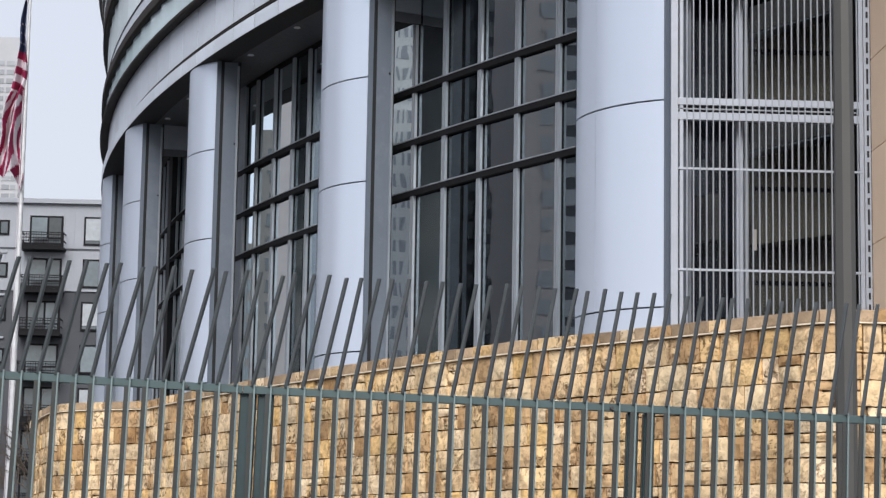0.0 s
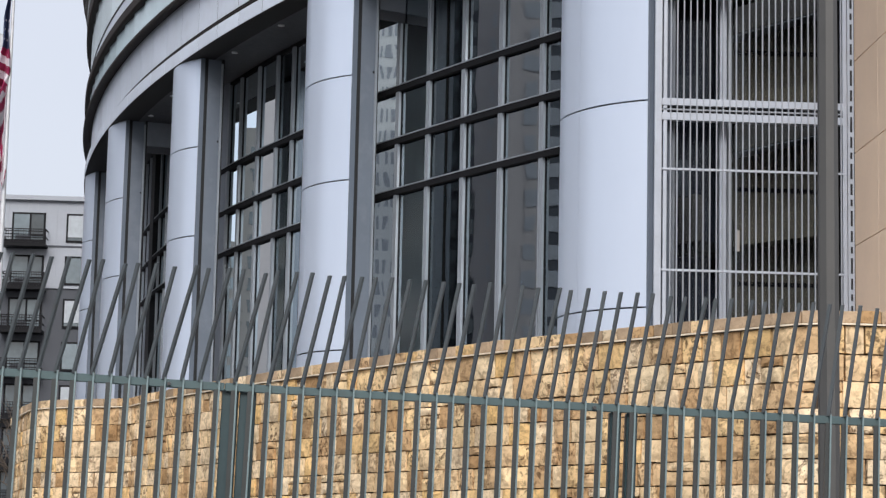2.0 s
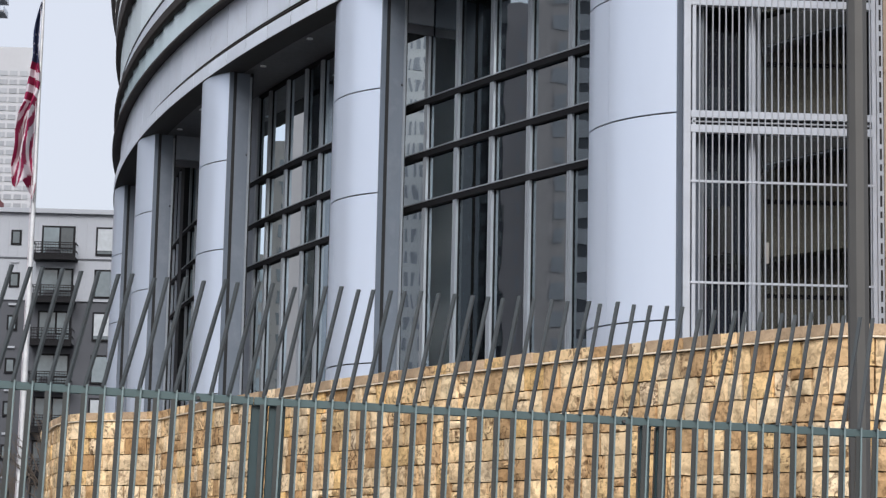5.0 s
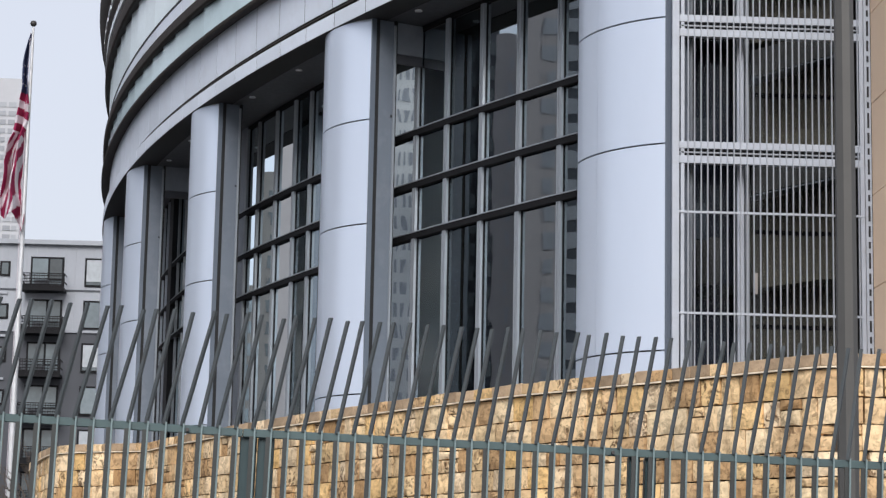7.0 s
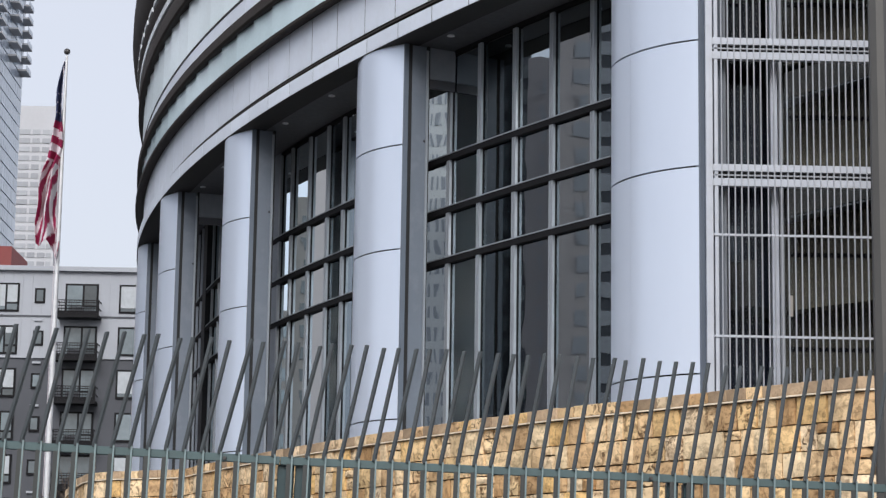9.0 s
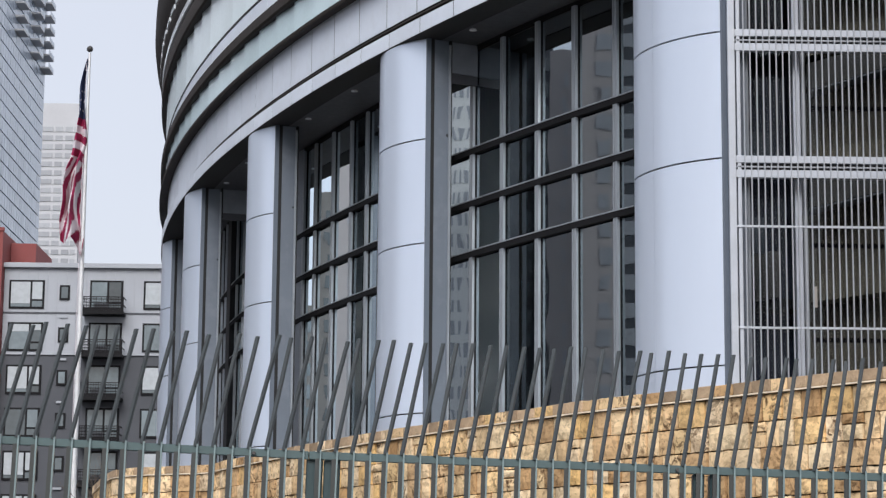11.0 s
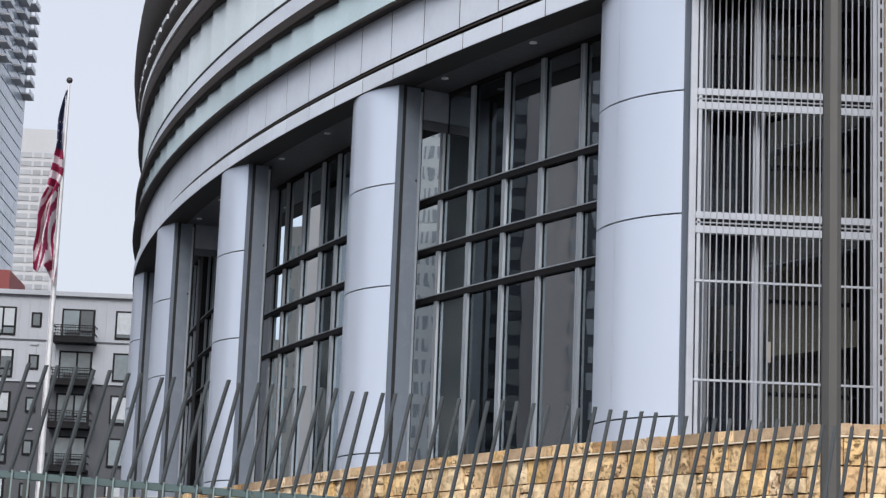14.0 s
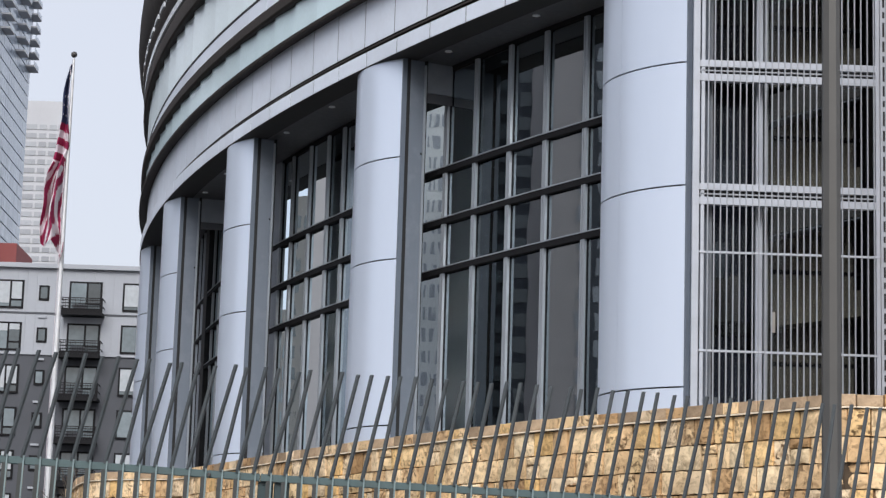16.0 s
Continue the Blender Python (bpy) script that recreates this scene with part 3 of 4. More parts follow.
for a0, a1 in ((-151.42, -151.0), (-150.9, -150.75), (-149.4, -149.2)):
    a = a0
    bm = bmesh.new()
    pl = []
    k = 0
    while a < a1:
        pl.append((a, -1.75 - 0.05 * (k % 2)))
        a += 0.045
        k += 1
    ring = [ring_at(q, d) for q, d in pl] + [ring_at(q, d - 0.02) for q, d in pl[::-1]]
    bm = prism(ring, FLOOR_Z + EYE, 12.4 + EYE)
    bmesh.ops.recalc_face_normals(bm, faces=bm.faces)
    part("drape", bm, M_DRAPE, building, "pleated blue-grey drape")

# lit round lamps under the inner ceiling: one known, the other two added to brighten the rooms
for a, dr, watts in ((-150.4, -2.6, 800), (-153.8, -1.85, 300), (-158.6, -4.2, 800)):
    x, y = ring_at(a, dr)
    bm = bmesh.new()
    bmesh.ops.create_cone(bm, cap_ends=True, segments=20, radius1=0.1, radius2=0.09, depth=0.04, matrix=Matrix.Translation((x, y, 12.47 + EYE)))
    part("ceiling_lamp", bm, M_LAMP, building, "lit round lamp that brightens the room")
    lamp_data = bpy.data.lights.new("ceiling_and_fill_light", "SPOT")
    lamp_data.energy, lamp_data.color, lamp_data.shadow_soft_size = watts, (1.0, 0.96, 0.9), 0.15
    lamp_data.spot_size, lamp_data.spot_blend = radians(110), 0.6
    new("ceiling_and_fill_light", lamp_data).location = (x, y, 12.42 + EYE)
# the partitions and furnishing that show through the glass; the first two and the pale top panel copy reflections
part("partition", sector(-154.4, -153.3, -2.5, -2.4, FLOOR_Z, 11.6, 2), M_TAUPE, building, "plain taupe panel standing in for a mirrored block")
part("partition", sector(-153.29, -153.0, -2.6, -2.45, FLOOR_Z, 12.4, 2), M_INSIDE, building, "dark strip standing in for a mirrored edge")
part("cabinet_wall", sector(-152.5, -151.6, -4.0, -3.9, FLOOR_Z, 7.2, 2), M_TEAL, building, "dark teal inner wall with shelves")
for z in (4.4, 5.3, 6.2):
    part("shelf", sector(-152.4, -151.7, -3.9, -3.7, z, z + 0.06, 2), M_INCOL, building)
for a in (-152.2, -151.95):
    part("light_strip", sector(a, a + 0.03, -3.7, -3.66, 5.4, 6.6, 2), M_INCOL, building)
part("mirrored_hood_panel", sector(-152.7, -151.75, -2.8, -2.2, 11.35, 12.5, 2), M_INCOL, building, "pale panel standing in for the mirrored hood")
part("gallery_front", sector(-150.6, -147.0, -3.2, -3.0, 6.2, 7.1, 1), M_BEIGE, building, "curved beige gallery front inside")
part("gallery_floor", sector(-150.6, -147.0, -6.5, -3.2, 6.0, 6.2, 1), M_INSIDE, building)
part("inner_balustrade", sector(-152.0, -150.8, -2.6, -2.55, 4.2, 6.0, 1), M_DRAPE, building, "teal inner glass rail")
for k in range(3):
    part("partition", sector(-159.08 + 0.95 * k, -158.48 + 0.95 * k, -2.5, -2.4, FLOOR_Z, 9.0 + 0.8 * k, 2), M_BEIGE, building)

# ---- the louvred bay beside the last column ----
LX0, LX1, LY = 5.52, 9.0, 38.0
louvre = thing("louvred_screen", "pale steel upright bar screen over dark glazing", "screen")
TOPZ = 14.9
part("jamb", box(5.36, 5.44, LY - 0.02, LY + 0.5, FLOOR_Z + EYE - 0.6, TOPZ + EYE, None, 0.008), M_JAMB, louvre, "grey metal edge strip")
part("frame_post", box(5.47, 5.60, LY - 0.1, LY + 0.1, FLOOR_Z + EYE - 0.6, TOPZ + EYE, None, 0.01), M_WHITE, louvre, "white painted steel frame post")
part("frame_post", box(5.63, 5.70, LY - 0.06, LY + 0.1, FLOOR_Z + EYE - 0.6, TOPZ + EYE, None, 0.01), M_WHITE, louvre)
part("frame_post", box(8.87, 8.95, LY - 0.08, LY + 0.1, FLOOR_Z + EYE - 0.6, TOPZ + EYE, None, 0.01), M_WHITE, louvre)
for zc in (8.05, 10.39, 12.73):
    part("rail", box(5.6, 8.95, LY - 0.07, LY + 0.06, zc + EYE + 0.07, zc + EYE + 0.2, None, 0.008), M_WHITE, louvre, "white painted steel rail")
    part("rail", box(5.6, 8.95, LY - 0.07, LY + 0.06, zc + EYE - 0.2, zc + EYE - 0.06, None, 0.008), M_WHITE, louvre)
    part("slot", box(5.6, 8.95, LY + 0.0, LY + 0.05, zc + EYE - 0.055, zc + EYE + 0.065), M_SEAL, louvre)
    part("slim_rail", box(5.6, 8.95, LY - 0.06, LY - 0.03, zc + EYE - 0.012, zc + EYE + 0.012), M_LOUVRE, louvre)
for zc in (5.14, 6.96):
    part("tie_bar", box(5.6, 8.95, LY - 0.085, LY - 0.045, zc + EYE - 0.02, zc + EYE + 0.02, None, 0.006), M_WHITE, louvre)
n_bar = 27
bar_mesh = None
for i in range(n_bar):
    x = 5.76 + i * (8.84 - 5.76) / (n_bar - 1)
    if bar_mesh is None:
        first_bar = part("bar", box(-0.0115, 0.0115, -0.05, 0.0, FLOOR_Z + EYE - 0.6, TOPZ + EYE, None, 0.004), M_LOUVRE, louvre)
        bar_mesh = first_bar.data
        first_bar.location = (x, LY - 0.04, 0)
    else:
        shared("bar", bar_mesh, louvre, pose(x, LY - 0.04, 0))
part("edge_channel", box(8.965, 9.085, LY - 0.05, LY + 0.1, FLOOR_Z + EYE - 0.6, TOPZ + EYE, None, 0.006), M_WHITE, louvre, "slotted white edge channel")
z = FLOOR_Z + EYE - 0.4
k = 0
while z < TOPZ + EYE - 0.3:
    ln = (0.28, 0.12, 0.2)[k % 3]
    part("slot", box(9.012, 9.05, LY - 0.055, LY - 0.0505, z, z + ln), M_SEAL, louvre)
    z += ln + 0.085
    k += 1
glaz = part("glazing", box(5.7, 8.9, LY + 0.9, LY + 0.93, FLOOR_Z + EYE - 0.6, TOPZ + EYE), M_GLASS_IN, louvre)
glaz.visible_shadow = False
part("inner_post", box(6.72, 6.85, LY + 0.35, LY + 0.5, FLOOR_Z + EYE - 0.6, TOPZ + EYE, None, 0.01), M_WHITE, louvre, "white upright behind the bars")
part("inner_post", box(6.93, 7.01, LY + 0.7, LY + 0.8, FLOOR_Z + EYE - 0.6, TOPZ + EYE, None, 0.01), M_MULLION, louvre)
for z in (5.09, 6.84, 9.43, 11.6):
    part("inner_rail", box(7.15, 8.9, LY + 1.12, LY + 1.2, z + EYE - 0.035, z + EYE + 0.035), M_TRANSOM, louvre)


def sloping_slab(z0, z1, depth, mat, name, label=""):
    """A sloping slab behind the bars that copies a curved reflection in the glazing."""
    bm = bmesh.new()
    cs = [[bm.verts.new((x, y, z + EYE + dz)) for y, dz in ((LY + 1.25, 0), (LY + 1.95, 0), (LY + 1.95, depth), (LY + 1.25, depth))] for x, z in ((7.15, z0), (8.9, z1))]
    bm.faces.new(cs[0][::-1])
    bm.faces.new(cs[1])
    for q in range(4):
        bm.faces.new((cs[0][q], cs[0][(q + 1) % 4], cs[1][(q + 1) % 4], cs[1][q]))
    bmesh.ops.recalc_face_normals(bm, faces=bm.faces)
    return part(name, bm, mat, louvre, label)


for z0, z1 in ((7.52, 7.95), (9.75, 10.3), (12.1, 12.65)):
    sloping_slab(z0, z1, 0.03, M_LOUVRE, "reflection_line", "thin pale sloping line copying a reflection")
    sloping_slab(z0 + 0.05, z1 + 0.05, 0.5, M_GREYBLOCK, "reflection_slab", "dark sloping slab copying a reflection")
for z0, z1 in ((6.35, 6.62), (8.7, 9.0), (11.0, 11.35)):
    sloping_slab(z0 - 0.55, z1 - 0.55, 0.5, M_OLIVE, "reflection_slab", "pale sloping slab copying a reflection")
part("bracket", box(7.03, 7.1, LY + 0.4, LY + 0.48, 5.58 + EYE, 5.96 + EYE, None, 0.006), M_BEIGE, louvre, "small warm-toned bracket")
for x0, x1, z0, z1 in ((5.9, 6.55, 6.9, 7.6), (6.05, 6.7, 8.75, 9.25), (5.85, 6.3, 9.6, 9.72), (6.1, 6.5, 11.2, 11.9)):
    part("inner_panel", box(x0, x1, LY + 2.4, LY + 2.5, z0 + EYE, z1 + EYE, None, 0.01), M_JAMB, louvre)
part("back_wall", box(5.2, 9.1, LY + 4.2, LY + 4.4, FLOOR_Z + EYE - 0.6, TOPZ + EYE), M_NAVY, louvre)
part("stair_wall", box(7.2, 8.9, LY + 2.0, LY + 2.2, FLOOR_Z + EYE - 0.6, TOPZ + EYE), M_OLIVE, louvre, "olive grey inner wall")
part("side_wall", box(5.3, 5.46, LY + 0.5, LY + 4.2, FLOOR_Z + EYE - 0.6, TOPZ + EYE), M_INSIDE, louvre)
part("head", box(5.3, 9.2, LY - 0.2, LY + 4.4, TOPZ + EYE, TOPZ + EYE + 0.6), M_FASCIA, louvre)

# ---- the tan clad wall that comes forward beside it ----
tan = thing("tan_clad_wall", "tan panelled wall with dark joints beside the screen", "wall", kind="structure")
part("backing", box(9.16, 9.6, 29.6, 42.4, FLOOR_Z + EYE - 0.6, 16 + EYE), M_SEAL, tan)
for iz in range(9):
    z0 = 2.3 + 1.685 * iz + EYE
    for iy in range(5):
        y0 = 29.6 + iy * 1.68
        part("panel", box(9.1, 9.17, y0 + 0.008, y0 + 1.672, z0 + 0.008, z0 + 1.677, None, 0.004), M_TANWALL, tan)

# ---- the golden stone retaining wall ----
WALL_TOP = 3.42 + EYE


def wall_plan():
    pts = [(14.0, 29.6), (9.0, 29.25), (6.75, 29.05), (6.35, 29.08), (6.1, 29.35)]
    a = -144.7
    while a > -154.8:
        pts.append(ring_at(a, 4.45 - 0.11 * (-144.7 - a)))
        a -= 0.5
    pts += [(-4.72, 49.3), (-5.8, 49.85), (-6.7, 50.5), (-7.15, 51.3), (-7.6, 53.0), (-8.05, 55.2), (-8.6, 58.0), (-8.9, 60.5), (-9.0, 64.0), (-9.2, 70.0)]
    return [Vector((x, y, 0)) for x, y in pts]


PLAN = wall_plan()
LENS = [0.0]
for p, q in zip(PLAN, PLAN[1:]):
    LENS.append(LENS[-1] + (q - p).length)


def along(s):
    """Place on the wall's line at s metres, its direction and its outward normal."""
    s = max(0.0, min(LENS[-1] - 1e-4, s))
    i = max(k for k in range(len(LENS) - 1) if LENS[k] <= s)
    d = (PLAN[i + 1] - PLAN[i]).normalized()
    return PLAN[i] + d * (s - LENS[i]), d, Vector((-d.y, d.x, 0)) * -1


_p, _d, _n = along(8.5)
OUT = 1.0 if _n.dot(Vector((0, 0, 0)) - _p) > 0 else -1.0
wall = thing("stone_retaining_wall", "golden split-faced stone retaining wall with a flat coping", "retaining wall", kind="structure")
bm = bmesh.new()
front, back = [], []
for i in range(len(PLAN)):
    s = LENS[i]
    p, d, nrm = along(s)
    nrm = nrm * OUT
    front.append((p - nrm * 0.075).to_2d())
    back.append((p - nrm * 0.6).to_2d())
for i in range(len(PLAN) - 1):
    quad = [front[i], front[i + 1], back[i + 1], back[i]]
    lo = [bm.verts.new((q.x, q.y, -1.0)) for q in quad]
    hi = [bm.verts.new((q.x, q.y, WALL_TOP - 0.02)) for q in quad]
    bm.faces.new(lo[::-1])
    bm.faces.new(hi)
    for k in range(4):
        bm.faces.new((lo[k], lo[(k + 1) % 4], hi[(k + 1) % 4], hi[k]))
bmesh.ops.recalc_face_normals(bm, faces=bm.faces)
part("core", bm, M_MORTAR, wall)
# terrace fill behind the wall
bm = bmesh.new()
for i in range(len(PLAN) - 1):
    c0 = Vector((CX, CY)) - front[i]
    c1 = Vector((CX, CY)) - front[i + 1]
    v = [bm.verts.new((q.x, q.y, FLOOR_Z + EYE - 0.12)) for q in (front[i] + c0.normalized() * 0.4, front[i + 1] + c1.normalized() * 0.4, front[i + 1] + c1.normalized() * 9, front[i] + c0.normalized() * 9)]
    bm.faces.new(v)
bmesh.ops.recalc_face_normals(bm, faces=bm.faces)
tagged(part("terrace", bm, M_PLANT), "paved terrace behind the stone wall", "terrace", kind="structure")

rs = random.Random(7)


def stone_mesh(w, h, depth, seed):
    """A split-faced block: its edges are cut straight, its face is pillowed and rough."""
    r = random.Random(seed)
    nx, nz = 5, 4
    bm = bmesh.new()
    g = {}
    for i in range(nx):
        for k in range(nz):
            x, z = -w / 2 + w * i / (nx - 1), h * k / (nz - 1)
            edge = i in (0, nx - 1) or k in (0, nz - 1)
            y = -(r.uniform(-0.004, 0.004) if edge else r.uniform(0.004, 0.03))
            jx = 0 if i in (0, nx - 1) else r.uniform(-0.1, 0.1) * w / nx
            if edge:
                x += r.uniform(-0.01, 0.01)
                z += r.uniform(-0.009, 0.006)
            g[i, k] = bm.verts.new((x + jx, y, z))
    for i in range(nx - 1):
        for k in range(nz - 1):
            bm.faces.new((g[i, k], g[i + 1, k], g[i + 1, k + 1], g[i, k + 1]))
    rim = [g[i, 0] for i in range(nx)] + [g[nx - 1, k] for k in range(1, nz)] + [g[i, nz - 1] for i in range(nx - 2, -1, -1)] + [g[0, k] for k in range(nz - 2, 0, -1)]
    bk = [bm.verts.new((v.co.x, depth, v.co.z)) for v in rim]
    for i in range(len(rim)):
        j = (i + 1) % len(rim)
        bm.faces.new((rim[j], rim[i], bk[i], bk[j]))
    bm.normal_update()
    me = bpy.data.meshes.new("stone")
    bm.to_mesh(me)
    bm.free()
    me.materials.append(M_STONE)
    return me


def wall_matrix(s, z, w):
    p, d, nrm = along(s)
    p2, d2, n2 = along(s - w / 2)
    p3, d3, n3 = along(s + w / 2)
    dd = (p3 - p2).normalized()
    nn = Vector((-dd.y, dd.x, 0))
    if nn.dot(nrm * OUT) > 0:
        nn = -nn
    # local x along the wall, local y into it
    xx = Vector((nn.y, -nn.x, 0))
    mid = (p2 + p3) / 2
    m = Matrix(((xx.x, nn.x, 0, mid.x), (xx.y, nn.y, 0, mid.y), (0, 0, 1, z), (0, 0, 0, 1)))
    return m


SIZES = (0.26, 0.33, 0.4, 0.48, 0.58)
STONES = {}


def stone_for(w, h):
    k = min(SIZES, key=lambda q: abs(q - w))
    key = (k, round(h, 3))
    if key not in STONES:
        STONES[key] = [stone_mesh(1.0, h, 0.12, 31 * len(STONES) + q) for q in range(5)]
    return rs.choice(STONES[key])


NEAR_S = (2.0, 40.0)
n_single = 0
far_bm = []
courses = []
z = WALL_TOP - 0.19
while z > 0.9:
    h = rs.choice((0.34, 0.37, 0.39, 0.36))
    z -= h
    courses.append((z, h))
rest = bmesh.new()
s_end = LENS[-1]


def join_stone(me, m, w):
    """Adds a stone to the joined rest of the wall."""
    base = [rest.verts.new(m @ Vector((v.co.x * w, v.co.y, v.co.z))) for v in me.vertices]
    for p in me.polygons:
        rest.faces.new([base[i] for i in p.vertices])


for row, (z, h) in enumerate(courses):
    s = 0.3 + rs.uniform(0, 0.3)
    while s < s_end - 1:
        w = rs.choice((0.28, 0.33, 0.38, 0.42, 0.5, 0.58))
        split = rs.random() < 0.08
        hs = ((z, h * 0.62 - 0.006), (z + h * 0.62, h * 0.38)) if split else ((z, h),)
        for zz, hh in hs:
            me = stone_for(w, hh - 0.02)
            m = wall_matrix(s + w / 2, zz + 0.007, w) @ pose(0, rs.uniform(-0.03, 0.006), 0, rs.uniform(-1.2, 1.2), 0, rs.uniform(-2, 2))
            if n_single < 300 and row < 6 and 7.6 < s < 26:
                ob = shared("stone", me, wall, m @ Matrix.Diagonal((w - 0.028, 1, 1, 1)))
                n_single += 1
            else:
                join_stone(me, m, w - 0.028)
        s += w
part("lower_stones", rest, M_STONE, wall, "golden split-faced stones", "stuff")
# coping: flat slabs over a thin pale drip course
s = 0.2
while s < s_end - 1.2:
    w = rs.choice((0.32, 0.38, 0.45, 0.52))
    m = wall_matrix(s + w / 2, WALL_TOP - 0.165, w)
    bm = box(-w / 2 + 0.007, w / 2 - 0.007, -0.06 + rs.uniform(-0.006, 0.006), 0.6, 0.0, 0.165 + rs.uniform(-0.006, 0.01), None, 0.012)
    ob = part("coping_stone", bm, M_STONE if rs.random() < 0.4 else M_COPING, wall)
    ob.matrix_basis = m
    bm = box(-w / 2, w / 2, -0.07, 0.2, -0.026, -0.004)
    ob = part("drip_strip", bm, M_DRIP, wall)
    ob.matrix_basis = m
    s += w

# ---- the security fence ----
fence = thing("security_fence", "grey-green steel picket fence with tall leaning spikes", "fence")
F0 = Vector((-2.027, 13.5165, 1.0375 + EYE))
FD = Vector((math.cos(0.0226), math.sin(0.0226), -0.0274))
LD = Vector((0.998, 0.05, -0.037))
SP_R, SP_L = 0.1015, 0.1078
JOIN = F0 + FD * (12.4 * SP_R)


def fence_at(k):
    """Top of the rail at the k-th picket; the run bends at the double post."""
    return F0 + FD * (k * SP_R) if k >= 12.4 else JOIN + LD * ((k - 12.4) * SP_L)


UPF = Vector((0.026, 0, 1)).normalized()


def rod(p, q, hw, mat_name, hd=None):
    """A square rod from p to q, its faces set along the fence."""
    hd = hd or hw
    bm = bmesh.new()
    u, v = (Vector((1, 0.02, 0)), Vector((-0.02, 1, 0))) if hd != hw else (Vector((0.84, -0.542, 0)), Vector((0.542, 0.84, 0)))
    cs = [[bm.verts.new(c + u * a + v * b) for a, b in ((-hw, -hd), (hw, -hd), (hw, hd), (-hw, hd))] for c in (p, q)]
    bm.faces.new(cs[0][::-1])
    bm.faces.new(cs[1])
    for i in range(4):
        bm.faces.new((cs[0][i], cs[0][(i + 1) % 4], cs[1][(i + 1) % 4], cs[1][i]))
    return bm


def spike_mesh():
    """The picket above the rail: it bends back and leans, and its tip is cut square."""
    bm = bmesh.new()
    path = [Vector((0, 0, -0.01)), Vector((0.002, 0.002, 0.012)), Vector((0.009, 0.009, 0.045)), Vector((0.143, 0.14, 0.70))]
    hw = 0.0102
    rings = [[bm.verts.new(c + Vector((0.84 * a + 0.542 * b, -0.542 * a + 0.84 * b, 0))) for a, b in ((-hw, -hw), (hw, -hw), (hw, hw), (-hw, hw))] for c in path]
    bm.faces.new(rings[0][::-1])
    bm.faces.new(rings[-1])
    for r0, r1 in zip(rings, rings[1:]):
        for i in range(4):
            bm.faces.new((r0[i], r0[(i + 1) % 4], r1[(i + 1) % 4], r1[i]))
    me = bpy.data.meshes.new("spike")
    bm.normal_update()
    bm.to_mesh(me)
    bm.free()
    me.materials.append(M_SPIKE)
    return me


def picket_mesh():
    """A front edge in the lit paint that passes before the rail, and a web in the shaded paint beside it under the
    rail.
    """
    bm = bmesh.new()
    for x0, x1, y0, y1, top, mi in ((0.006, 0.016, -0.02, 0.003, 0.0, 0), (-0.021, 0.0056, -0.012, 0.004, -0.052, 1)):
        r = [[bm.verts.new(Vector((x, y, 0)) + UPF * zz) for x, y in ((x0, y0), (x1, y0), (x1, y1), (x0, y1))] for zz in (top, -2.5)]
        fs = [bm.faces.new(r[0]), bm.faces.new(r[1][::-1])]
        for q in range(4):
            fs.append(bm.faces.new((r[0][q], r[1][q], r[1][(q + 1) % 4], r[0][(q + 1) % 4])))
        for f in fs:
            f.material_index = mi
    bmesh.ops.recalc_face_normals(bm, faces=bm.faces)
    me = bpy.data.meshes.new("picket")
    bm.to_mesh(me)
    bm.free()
    me.materials.append(M_PICKET_LIT)
    me.materials.append(M_PICKET_SHADED)
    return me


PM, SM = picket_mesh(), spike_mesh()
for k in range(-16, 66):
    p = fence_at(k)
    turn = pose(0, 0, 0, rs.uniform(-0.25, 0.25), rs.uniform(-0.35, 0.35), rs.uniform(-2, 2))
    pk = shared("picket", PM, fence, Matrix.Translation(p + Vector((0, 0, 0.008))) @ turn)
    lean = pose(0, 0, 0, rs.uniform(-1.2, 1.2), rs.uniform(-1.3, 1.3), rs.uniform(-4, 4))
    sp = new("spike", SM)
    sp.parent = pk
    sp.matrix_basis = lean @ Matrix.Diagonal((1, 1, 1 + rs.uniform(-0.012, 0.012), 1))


def rail(k0, k1, drop, h, dpt):
    a, b = fence_at(k0), fence_at(k1)
    d = (b - a).normalized()
    n = Vector((-d.y, d.x, 0)).normalized()
    up = n.cross(d) * -1
    if up.z < 0:
        up = -up
    bm = bmesh.new()
    cs = [[bm.verts.new(c + n * y + up * zz) for y, zz in ((0.004, -drop - h), (dpt, -drop - h), (dpt, -drop), (0.004, -drop))] for c in (a, b)]
    bm.faces.new(cs[0][::-1])
    bm.faces.new(cs[1])
    for i in range(4):
        bm.faces.new((cs[0][i], cs[0][(i + 1) % 4], cs[1][(i + 1) % 4], cs[1][i]))
    bmesh.ops.recalc_face_normals(bm, faces=bm.faces)
    bmesh.ops.bevel(bm, geom=list(bm.edges), offset=0.004, segments=1, affect="EDGES")
    return bm


for k0, k1 in ((-16, 12.39), (12.41, 66)):
    part("top_rail", rail(k0, k1, 0.0, 0.05, 0.034), M_FENCE, fence, "flat grey-green top rail")
    part("bottom_rail", rail(k0, k1, 2.35, 0.05, 0.024), M_FENCE, fence)
for k, hw in ((12.72, 0.05), (13.78, 0.05), (36.0, 0.034), (37.0, 0.034), (60.0, 0.04), (-11.0, 0.042)):
    p = fence_at(k) + Vector((0, 0.085, -0.045))
    bm = rod(p, p - UPF * 2.75, hw, "", 0.045)
    bmesh.ops.recalc_face_normals(bm, faces=bm.faces)
    bmesh.ops.bevel(bm, geom=list(bm.edges), offset=0.005, segments=1, affect="EDGES")
    part("post", bm, M_POST, fence, "square steel fence post")
